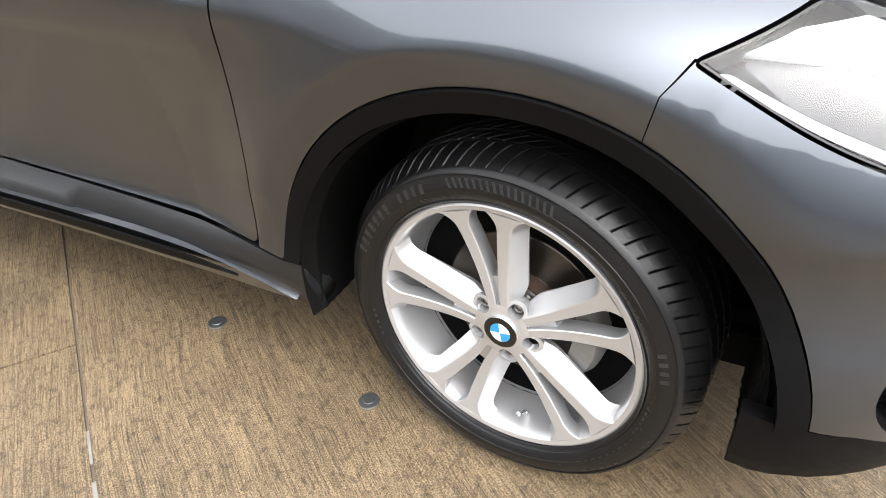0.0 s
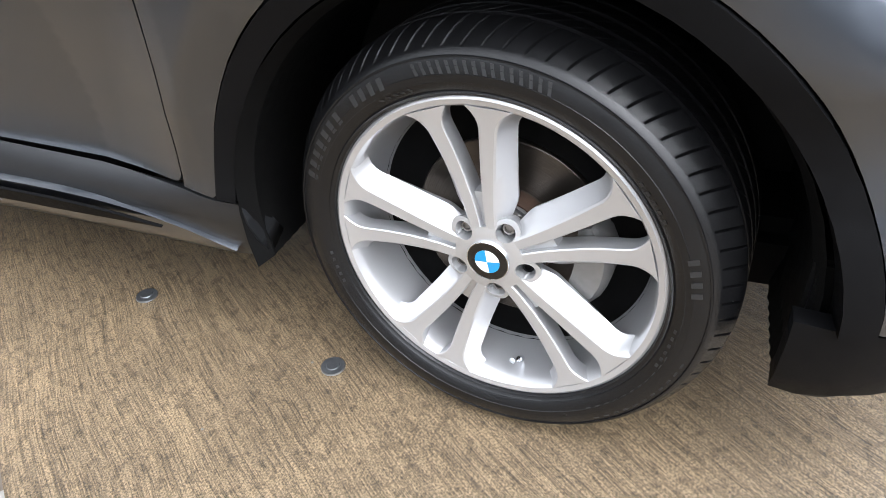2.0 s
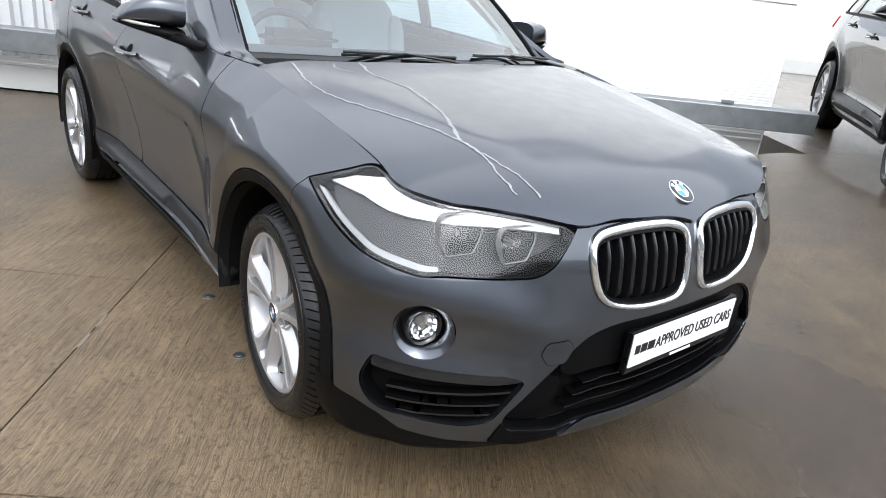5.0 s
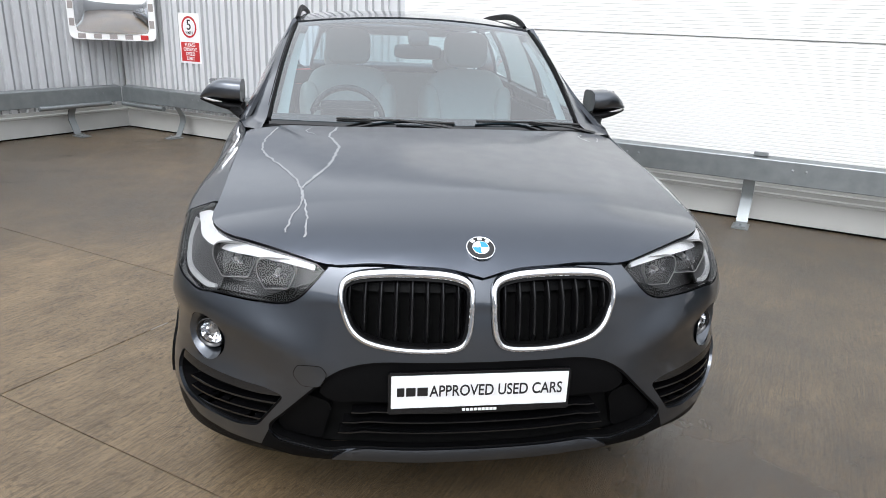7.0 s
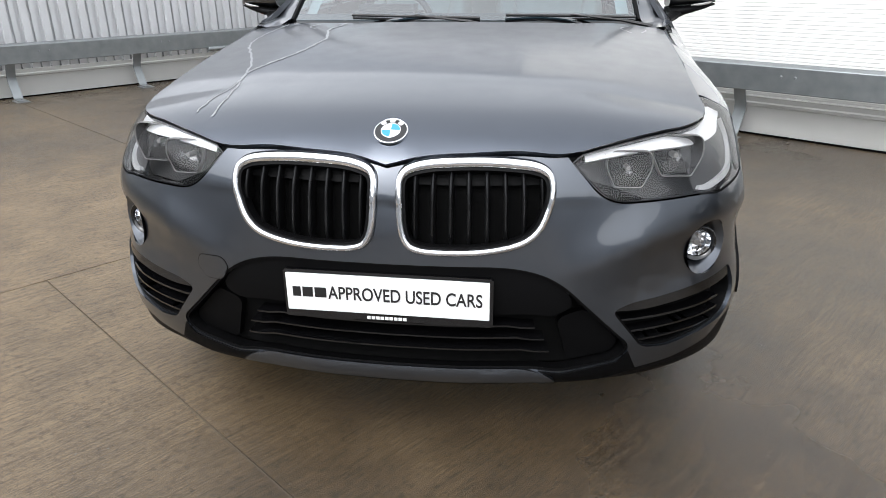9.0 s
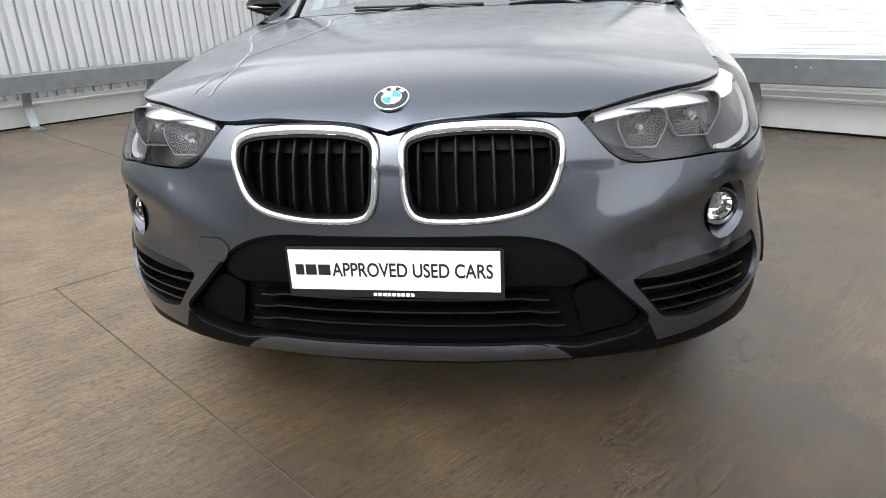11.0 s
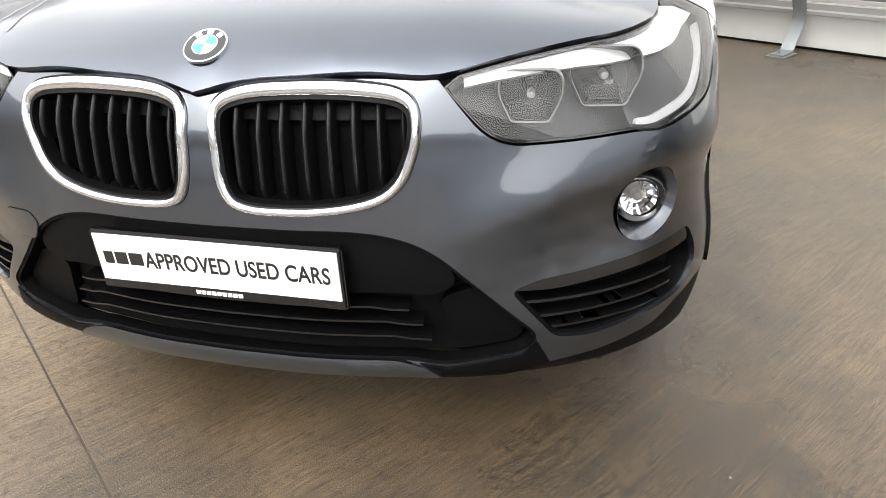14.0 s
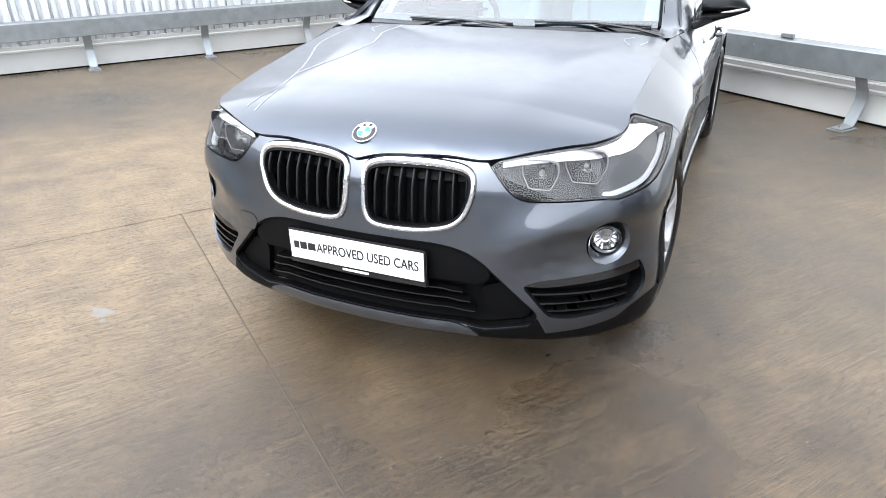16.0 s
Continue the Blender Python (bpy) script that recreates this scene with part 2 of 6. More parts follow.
def lathe(bm, profile, n=48, m=None, closed=False):
    """Turns a profile of (radius, height) round the local z axis."""
    rings = []
    for r, z in profile:
        rings.append([bm.verts.new((r * math.cos(2 * math.pi * i / n), r * math.sin(2 * math.pi * i / n), z)) for i in range(n)] if r > 1e-5 else [bm.verts.new((0, 0, z))])
    pairs = list(zip(rings, rings[1:])) + ([(rings[-1], rings[0])] if closed else [])
    for a, b in pairs:
        for i in range(n):
            j = (i + 1) % n
            if len(a) == 1 and len(b) > 1:
                bm.faces.new((a[0], b[i], b[j]))
            elif len(b) == 1 and len(a) > 1:
                bm.faces.new((a[i], a[j], b[0]))
            elif len(a) > 1:
                bm.faces.new((a[i], a[j], b[j], b[i]))
    if m is not None:
        bmesh.ops.transform(bm, matrix=m, verts=[v for r in rings for v in r])
    return bm


def tube(bm, pts, r, n=8, flat=1.0):
    """A swept tube through points, with closed ends."""
    pts = [Vector(p) for p in pts]
    rings = []
    for i, p in enumerate(pts):
        d = (pts[min(i + 1, len(pts) - 1)] - pts[max(i - 1, 0)]).normalized()
        a = d.cross(Vector((0, 0, 1)) if abs(d.z) < 0.9 else Vector((1, 0, 0))).normalized()
        b = d.cross(a)
        rr = r[i] if isinstance(r, (list, tuple)) else r
        rings.append([bm.verts.new(p + a * rr * math.cos(2 * math.pi * k / n) + b * rr * flat * math.sin(2 * math.pi * k / n)) for k in range(n)])
    for a, b in zip(rings, rings[1:]):
        for k in range(n):
            bm.faces.new((a[k], a[(k + 1) % n], b[(k + 1) % n], b[k]))
    bm.faces.new(rings[0])
    bm.faces.new(rings[-1][::-1])
    return bm


def spline(pts, n=8, closed=False):
    """Catmull-Rom through points of any size."""
    P = [np.array(p, float) for p in pts]
    k, out = len(P), []
    for i in range(k if closed else k - 1):
        if closed:
            a, b, c, d = P[i - 1], P[i], P[(i + 1) % k], P[(i + 2) % k]
        else:
            a, b, c, d = P[max(i - 1, 0)], P[i], P[i + 1], P[min(i + 2, k - 1)]
        for j in range(n):
            t = j / n
            out.append(0.5 * (2 * b + (c - a) * t + (2 * a - 5 * b + 4 * c - d) * t * t + (3 * b - a - 3 * c + d) * t ** 3))
    if not closed:
        out.append(P[-1])
    return out


def rounded(pts, n=6):
    """A polygon of (a, b, radius) with its corners rounded."""
    out, k = [], len(pts)
    for i in range(k):
        p, r = np.array(pts[i][:2], float), (pts[i][2] if len(pts[i]) > 2 else 0)
        a, b = np.array(pts[i - 1][:2], float) - p, np.array(pts[(i + 1) % k][:2], float) - p
        la, lb = np.linalg.norm(a), np.linalg.norm(b)
        if r <= 0:
            out.append(p)
            continue
        p0, p1 = p + a / la * min(r, la * 0.48), p + b / lb * min(r, lb * 0.48)
        for j in range(n + 1):
            t = j / n
            out.append((1 - t) ** 2 * p0 + 2 * t * (1 - t) * p + t * t * p1)
    return out


def densify(poly, step):
    out, k = [], len(poly)
    for i in range(k):
        a, b = np.array(poly[i], float), np.array(poly[(i + 1) % k], float)
        m = max(1, int(np.ceil(np.linalg.norm(b - a) / step)))
        out += [a + (b - a) * j / m for j in range(m)]
    return out


def inside(poly, p):
    P = np.asarray(poly)
    Q = np.roll(P, -1, axis=0)
    c = (P[:, 1] > p[1]) != (Q[:, 1] > p[1])
    dy = np.where(Q[:, 1] == P[:, 1], 1e-12, Q[:, 1] - P[:, 1])
    return bool(np.count_nonzero(c & (p[0] < (Q[:, 0] - P[:, 0]) * (p[1] - P[:, 1]) / dy + P[:, 0])) % 2)


def panel(name, parent, material, surf, outer, holes=(), step=0.03, depth=0.015, lift=0.0, label="", out=None):
    """A sheet on a surface: the part of surf(a, b) inside a closed outline, with holes and turned-in edges."""
    loops = [densify(outer, step)] + [densify(h, step * 0.6) for h in holes]
    pts, edges = [], []
    for lp in loops:
        k0 = len(pts)
        pts += [Vector((p[0], p[1])) for p in lp]
        edges += [(k0 + i, k0 + (i + 1) % len(lp)) for i in range(len(lp))]
    A = np.array([p[:] for p in pts])
    lo, hi = A.min(0), A.max(0)
    for i in range(int((hi[0] - lo[0]) / step) + 2):
        for j in range(int((hi[1] - lo[1]) / step) + 2):
            q = lo + np.array((i + (0.5 if j % 2 else 0), j * 0.87)) * step
            if np.min(np.sum((A - q) ** 2, axis=1)) < (0.5 * step) ** 2:
                continue
            if inside(loops[0], q) and not any(inside(h, q) for h in loops[1:]):
                pts.append(Vector((q[0], q[1])))
    V, _, FA, *_ = delaunay_2d_cdt(pts, edges, [], 0, 1e-5)
    faces = []
    for f in FA:
        c = [sum(V[i][k] for i in f) / 3 for k in (0, 1)]
        if inside(loops[0], c) and not any(inside(h, c) for h in loops[1:]):
            faces.append(list(f))
    pos, nor = [], []
    e = 3.5e-3
    for v in V:
        p = Vector(surf(v[0], v[1]))
        du = Vector(surf(v[0] + e, v[1])) - Vector(surf(v[0] - e, v[1]))
        dv = Vector(surf(v[0], v[1] + e)) - Vector(surf(v[0], v[1] - e))
        nn = du.cross(dv).normalized()
        pos.append(p)
        nor.append(nn)
    mid = sum(pos, Vector()) / len(pos)
    ref = out if out is not None else Vector((mid.x, mid.y - 1.3, mid.z - 0.6))
    s = 1 if sum(n.dot(ref) for n in nor) > 0 else -1
    nor = [n * s for n in nor]
    pos = [p + n * lift for p, n in zip(pos, nor)]
    use, cnt = {}, {}
    for f in faces:
        a, b, c = f
        if (pos[b] - pos[a]).cross(pos[c] - pos[a]).dot(nor[a]) < 0:
            f.reverse()
        for i in range(3):
            k = (f[i], f[(i + 1) % 3])
            cnt[k] = cnt.get(k, 0) + 1
    border = [k for k in cnt if (k[1], k[0]) not in cnt]
    P, N, F = list(pos), list(nor), [list(f) for f in faces]
    if depth:
        top, low = {}, {}
        for a, b in border:
            for i in (a, b):
                if i not in top:
                    top[i], low[i] = len(P), len(P) + 1
                    P += [pos[i], pos[i] - nor[i] * depth]
                    N += [nor[i], nor[i]]
            F.append([top[b], top[a], low[a], low[b]])
    me = bpy.data.meshes.new(name)
    me.from_pydata([p[:] for p in P], [], F)
    me.shade_smooth()
    k = len(pos)
    for i, (a, b) in enumerate(border if depth else []):
        t = (pos[b] - pos[a]).normalized()
        w = t.cross(nor[a])
        for j in (top[a], low[a]):
            N[j] = w
        for j in (top[b], low[b]):
            N[j] = w
    me.normals_split_custom_set_from_vertices([n[:] for n in N])
    return place(name, me, material, parent, label)

# ---- the ground and the walls ----
# the yard's walls: one along D at N = 3.95, one along N at M = 6.95
D, N2, M2 = Vector((0.809, -0.5878, 0)), Vector((0.5878, 0.809, 0)), Vector((-0.809, 0.5878, 0))


def yard(s, n, z=0.0):
    """A place by its way along the long wall, its way towards that wall, and its height."""
    return D * s + N2 * n + Vector((0, 0, z))


YARD = Matrix(((D.x, N2.x, 0, 0), (D.y, N2.y, 0, 0), (0, 0, 1, 0), (0, 0, 0, 1)))
NW, SW = 3.95, -6.95

bm = bmesh.new()
# slabs as separate sheets with sunk joints between them
J = 0.0035
for (a, b) in ((-120, -1.45 - J), (-1.45 + J, 120)):
    rows = (-120, -1.0, 120) if a > -2 else (-120, 0.3, 120)
    for n0, n1 in zip(rows, rows[1:]):
        q = [bm.verts.new(YARD @ Vector(p)) for p in ((a, n0 + (J if n0 > -100 else 0), 0), (b, n0 + (J if n0 > -100 else 0), 0), (b, n1 - (J if n1 < 100 else 0), 0), (a, n1 - (J if n1 < 100 else 0), 0))]
        f = bm.faces.new(q)
        r = bmesh.ops.extrude_face_region(bm, geom=[f])
        for v in [g for g in r["geom"] if isinstance(g, bmesh.types.BMVert)]:
            v.co.z -= 0.02
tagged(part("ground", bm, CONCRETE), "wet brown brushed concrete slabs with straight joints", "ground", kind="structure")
bm = bmesh.new()
box(bm, -120, 120, -120, 120, -0.05, -0.007)
tagged(part("joint_filler", bm, mat("joint_filler", (0.12, 0.098, 0.075), 0.7, 0, 0.3, 8), m=YARD.copy()), "dark sealant bed under the slab joints", "ground", kind="structure")

# ---- car body surface ----
CPTS = [(0, -0.856), (0.20, -0.848), (0.40, -0.815), (0.55, -0.768), (0.68, -0.704), (0.798, -0.622), (0.882, -0.508), (0.921, -0.37), (0.932, -0.20), (0.930, 0.0),
        (0.918, 0.4), (0.905, 1.0), (0.905, 1.6), (0.905, 2.2), (0.903, 2.7), (0.885, 3.1), (0.83, 3.36), (0.70, 3.50), (0.4, 3.56), (0, 3.58)]
CC = np.array(spline(CPTS, 60))
CU = np.concatenate([[0], np.cumsum(np.linalg.norm(np.diff(CC, axis=0), axis=1))])
TT = np.gradient(CC, CU, axis=0)
TT /= np.linalg.norm(TT, axis=1)[:, None]
UMAX = CU[-1]


def U(x):
    """Way round the car from the middle of the nose to half width x on the front."""
    k = int(np.argmax(CC[:, 0] > 0.899))
    return float(np.interp(x, CC[:k, 0], CU[:k]))


def UY(y):
    """The same to a place y along the flank."""
    k = 150
    return float(np.interp(y, CC[k:, 1], CU[k:]))


def curve(pts):
    d = np.array(spline(pts, 30))
    return lambda v, X=d[:, 0].copy(), Y=d[:, 1].copy(): float(np.interp(v, X, Y))


OFF_FRONT = curve([(0.10, -0.16), (0.17, -0.10), (0.21, -0.03), (0.25, 0.0), (0.30, -0.005), (0.36, 0.005), (0.45, 0.012), (0.52, 0.008), (0.60, 0.0), (0.70, -0.012), (0.80, -0.02), (1.3, -0.1)])
OFF_CORNER = curve([(0.10, -0.14), (0.17, -0.07), (0.22, 0.012), (0.28, 0.036), (0.36, 0.046), (0.45, 0.045), (0.53, 0.030), (0.61, 0.010), (0.72, 0.004), (0.80, -0.004), (1.3, -0.05)])
OFF_SIDE = curve([(0.10, -0.20), (0.18, -0.12), (0.24, -0.06), (0.30, -0.03), (0.36, -0.018), (0.42, -0.028), (0.48, -0.034), (0.56, -0.034), (0.66, -0.026), (0.76, -0.015), (0.85, -0.006), (0.92, -0.004), (1.0, -0.006), (1.3, -0.04)])
HOOD_MID = curve([(-0.90, 0.70), (-0.845, 0.775), (-0.82, 0.81), (-0.80, 0.833), (-0.756, 0.872), (-0.66, 0.918), (-0.5, 0.957), (-0.346, 0.983), (0.0, 1.026), (0.3, 1.058), (0.45, 1.07), (0.8, 1.09)])


def nose_y(x):
    return float(np.interp(min(abs(x), 0.86), CC[:400, 0], CC[:400, 1]))


def hood_z(x, y):
    a = abs(x)
    back = 0.75 * (nose_y(x) - CC[0, 1])
    k = float(np.interp(y, [-0.8, -0.5, 0.3], [0.0, 0.05, 0.028]))
    # two raised lines running from the kidneys to the pillars
    xr = 0.40 + 0.18 * (y + 0.8)
    ridge = 0.005 * math.exp(-((a - xr) / 0.10) ** 2) * min(1, max(0, (y + 0.78) / 0.3))
    return HOOD_MID(y - back * math.exp(-max(0, y + 0.86) * 1.6)) - k * (a / 0.8) ** 2.2 + ridge


def wts(u):
    a = float(np.clip((u - 0.30) / 0.45, 0, 1))
    a = a * a * (3 - 2 * a)
    b = float(np.clip((u - 1.0) / 0.42, 0, 1))
    b = b * b * (3 - 2 * b)
    return (1 - a), a * (1 - b), a * b


def plan(u):
    a = min(abs(u), UMAX)
    c = np.array((np.interp(a, CU, CC[:, 0]), np.interp(a, CU, CC[:, 1])))
    t = np.array((np.interp(a, CU, TT[:, 0]), np.interp(a, CU, TT[:, 1])))
    return c, np.array((t[1], -t[0]))


INSET = curve([(-1.2, 0.05), (-0.74, 0.05), (-0.64, 0.055), (-0.52, 0.092), (-0.40, 0.130), (-0.25, 0.143), (0.0, 0.139), (0.30, 0.122), (0.45, 0.09), (0.62, 0.055), (1.2, 0.055), (3.7, 0.06)])
TUCK = curve([(0.10, 0.0), (0.30, 0.0), (0.365, 0.002), (0.395, 0.030), (0.43, 0.036), (0.52, 0.032), (0.64, 0.022), (0.76, 0.010), (0.86, 0.0), (1.3, 0.0), (1.6, 0.0)])


def inset(u):
    w = wts(abs(u))
    y = plan(u)[0][1]
    side = INSET(y)
    front = 0.028 + 0.021 * math.exp(-((abs(u) - 0.22) / 0.19) ** 4)
    return w[0] * front + (1 - w[0]) * side


def edge_plan(u):
    c, n = plan(u)
    return c + n * (-inset(u))


def top_z(u):
    q = edge_plan(u)
    belt = 1.045 + 0.032 * (q[1] - 0.4)
    f = float(np.clip((q[1] - 0.15) / 0.35, 0, 1))
    if q[1] > 2.9:
        belt += 0.02 * (q[1] - 2.9)
    return (1 - f) * hood_z(q[0], min(q[1], 0.5)) + f * belt


# the same, tabled
TU = np.linspace(0, UMAX, 2400)
T_TOP, T_INS = np.array([top_z(u) for u in TU]), np.array([inset(u) for u in TU])
T_PLAN = np.array([np.concatenate(plan(u)) for u in TU])
T_W = np.array([wts(u) for u in TU])
ARCH_Y, ARCH_Z = -0.012, 0.340


def top_z(u):
    return float(np.interp(abs(u), TU, T_TOP))


def body(u, z):
    a = min(abs(u), UMAX)
    f = a / UMAX * 2399
    i = min(int(f), 2398)
    f -= i
    pl = T_PLAN[i] * (1 - f) + T_PLAN[i + 1] * f
    c, n = pl[:2], pl[2:]
    w = T_W[i] * (1 - f) + T_W[i + 1] * f
    ins, tz = T_INS[i] * (1 - f) + T_INS[i + 1] * f, T_TOP[i] * (1 - f) + T_TOP[i + 1] * f
    o = w[0] * OFF_FRONT(z) + w[1] * OFF_CORNER(z) + w[2] * OFF_SIDE(z)
    t = min(max((z - tz) / 0.20, -1), 0.05)
    o -= ins * max(0, 1 + t) ** (2.6 - 1.35 * w[2] * min(1, max(0.25, (c[1] - 0.35) / 0.5)))
    y = c[1]
    if 0.45 < y < 2.2:
        o -= TUCK(z) * min(1, (y - 0.45) / 0.25) * w[2] * min(1, max(0, (2.2 - y) / 0.3))
    # flared wheel arches
    for yc in (0.0, 2.67):
        if 0.6 < a < UMAX - 0.3:
            r = math.hypot(y - yc - ARCH_Y, z - ARCH_Z)
            k = w[2] * min(1, max(0, (z - 0.30) / 0.22))
            lo_, hi_ = 0.026 - 0.22 * (0.516 - max(r, 0.40)), 0.026 * max(0, 1 - (r - 0.516) / 0.15) ** 1.7
            o += k * max(0, 0.5 * (lo_ + hi_ - math.sqrt((lo_ - hi_) ** 2 + 0.006 ** 2)) + 0.001)
    # the shoulder crease through the door handles, fading into the front wing
    if 0.12 < y < 3.3:
        d = z - (0.850 + 0.092 * (y - 0.45))
        k = w[2] * min(1, max(0, (y - 0.26) / 0.26)) * min(1, max(0, (3.3 - y) / 0.4))
        e = math.sqrt(d * d + 0.013 ** 2) - 0.013
        o += k * 0.026 * math.exp(-(e / (0.085 if d > 0 else 0.120)) ** 1.2)
    # the overhanging crest that runs from the grille out over the fog lamps
    if 0.30 < a < 1.5:
        zc = float(np.interp(a, [0.30, 0.47, 0.58, 0.68, 0.85, 1.05, 1.5], [0.545, 0.558, 0.600, 0.630, 0.650, 0.655, 0.68]))
        k = min(1, max(0, (a - 0.40) / 0.22)) * min(1, max(0, (1.42 - a) / 0.4))
        t = z - zc
        o += k * (0.024 * math.exp(-(t / 0.080) ** 2) if t > 0 else float(np.interp(-t, [0, 0.012, 0.05, 0.10, 0.14, 0.19, 0.26], [0.024, 0.0220, 0.009, -0.004, -0.008, -0.005, 0.0])))
    # the sculpted wing beside each fog lamp
    if a < 1.3:
        o += 0.004 * math.exp(-((a - 0.62) / 0.16) ** 2 - ((z - 0.60) / 0.07) ** 2)
    p = c + n * o
    return (p[0] if u >= 0 else -p[0], p[1], z)


def hood(x, y):
    return (x, y, hood_z(x, y))


def mirror(poly):
    return [np.array((-p[0], p[1])) for p in poly][::-1]


def circle(a, b, r, n=32):
    return [np.array((a + r * math.cos(2 * math.pi * i / n), b + r * math.sin(2 * math.pi * i / n))) for i in range(n)]


G = 0.0025  # half a shut line
car = thing("car", "dark grey metallic compact SUV with black arch trim", "car")

# outlines on the body, on the side x > 0
LAMP = rounded([(U(0.453), 0.812, 0.006)] + [(u, top_z(u) - 0.005, 0) for u in np.linspace(U(0.48), UY(-0.47), 10)]
               + [(UY(-0.39), top_z(UY(-0.39)) - 0.01, 0.03), (UY(-0.245), 0.851, 0.008), (UY(-0.40), 0.775, 0.05), (UY(-0.51), 0.735, 0.05), (U(0.80), 0.712, 0.03),
                  (U(0.765), 0.719, 0.03), (U(0.66), 0.717, 0.05), (U(0.535), 0.716, 0.05)])
KIDNEY = rounded([(0.020, 0.797, 0.04), (0.085, 0.823, 0.07), (0.26, 0.829, 0.1), (0.409, 0.814, 0.06), (0.422, 0.74, 0.06), (0.375, 0.622, 0.08), (0.24, 0.590, 0.1), (0.06, 0.592, 0.06), (0.026, 0.64, 0.05)])
FOG_U, FOG_Z = U(0.786), 0.572
FOG = circle(FOG_U, FOG_Z, 0.074)
INTAKE = rounded([(U(0.553), 0.437, 0.02), (U(0.60), 0.458, 0.03), (UY(-0.545), 0.492, 0.015), (UY(-0.52), 0.42, 0.04), (UY(-0.555), 0.352, 0.04), (U(0.69), 0.318, 0.02), (U(0.63), 0.326, 0.02)])
APRON_R = [(0.31, 0.566, 0.08), (0.42, 0.532, 0.06), (0.53, 0.415, 0.06), (0.605, 0.335, 0.03), (0.585, 0.292, 0.03), (0.44, 0.262, 0.03), (0.37, 0.272, 0.02)]
APRON = rounded([(U(x), z, r) for x, z, r in APRON_R] + [(-U(x), z, r) for x, z, r in APRON_R[::-1]])


def arc(yc, r, a0, a1, n=20):
    return [np.array((UY(yc + ARCH_Y + r * math.cos(radians(a))), ARCH_Z + r * math.sin(radians(a)))) for a in np.linspace(a0, a1, n)]


ARCH_O, ARCH_I = 0.456, 0.418
# front bumper, from one front arch to the other
edge = [np.array((u, top_z(u) - 0.007)) for u in np.linspace(0, U(0.445), 14)]
def grow(poly, d):
    """An outline moved outwards by d."""
    P = [np.array(p, float) for p in poly]
    area = sum(P[i][0] * P[(i + 1) % len(P)][1] - P[(i + 1) % len(P)][0] * P[i][1] for i in range(len(P)))
    out = []
    for i in range(len(P)):
        t = P[(i + 1) % len(P)] - P[i - 1]
        t = t / (np.linalg.norm(t) + 1e-9)
        out.append(P[i] + np.array((t[1], -t[0])) * (d if area > 0 else -d))
    return out


lamp_low = grow(LAMP, 0.0035)
i0 = int(np.argmin([abs(p[0] - UY(-0.245)) + abs(p[1] - 0.851) for p in lamp_low]))
i1 = int(np.argmin([abs(p[0] - U(0.453)) + abs(p[1] - 0.812) for p in lamp_low[1:-1]]))
below = lamp_low[i0:]
i_top = int(np.argmin([abs(p[0] - UY(-0.47)) for p in lamp_low[:i0]]))
lamp_up = lamp_low[i_top:i0 + 1][::-1]
below = below[::-1]
seam = [np.array((UY(-0.215), 0.815)), np.array((UY(ARCH_Y - 0.19), ARCH_Z + math.sqrt(ARCH_O ** 2 - 0.0361)))]
a_end = 180 - math.degrees(math.acos(0.19 / ARCH_O))
arch_f = arc(0, ARCH_O, a_end, 176.2, 16)
low = [np.array((UY(-0.480), 0.3665)), np.array((UY(-0.52), 0.358)), np.array((UY(-0.57), 0.335)), np.array((U(0.81), 0.300)), np.array((U(0.72), 0.272)), np.array((U(0.62), 0.258))]
half = edge + below + seam + arch_f + low
mid_low = [np.array((U(0.54), 0.236)), np.array((U(0.40), 0.225)), np.array((0.0, 0.222))]
half += mid_low
bumper_out = half + [np.array((-p[0], p[1])) for p in half[::-1]][1:-1]
panel("front_bumper", car, PAINT, body, bumper_out, [KIDNEY, mirror(KIDNEY), FOG, mirror(FOG), INTAKE, mirror(INTAKE), APRON], 0.024, 0.02)
# black sheet added behind the openings, for the shade of their depth
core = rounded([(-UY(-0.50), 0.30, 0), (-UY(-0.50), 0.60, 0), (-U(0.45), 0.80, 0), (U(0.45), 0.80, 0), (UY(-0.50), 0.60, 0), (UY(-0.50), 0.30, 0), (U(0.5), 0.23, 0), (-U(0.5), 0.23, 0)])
panel("opening_shade", car, DARK, body, core, (), 0.05, 0.0, -0.055)
# lower black valance
val = [(UY(-0.386), 0.374), (UY(-0.462), 0.364), (UY(-0.52), 0.352), (UY(-0.57), 0.331), (U(0.81), 0.296), (U(0.72), 0.267), (U(0.62), 0.253), (U(0.54), 0.230), (0, 0.216), (-U(0.54), 0.230), (-U(0.62), 0.253), (-U(0.72), 0.267), (-U(0.81), 0.296), (-UY(-0.57), 0.331), (-UY(-0.52), 0.352), (-UY(-0.462), 0.364), (-UY(-0.386), 0.374),
       (-UY(-0.390), 0.240), (-UY(-0.46), 0.215), (-U(0.8), 0.185), (-U(0.2), 0.170), (U(0.2), 0.170), (U(0.8), 0.185), (UY(-0.46), 0.215), (UY(-0.390), 0.240)]
panel("valance", car, TRIM, body, val, (), 0.04, 0.03, -0.004, "black plastic lower valance")
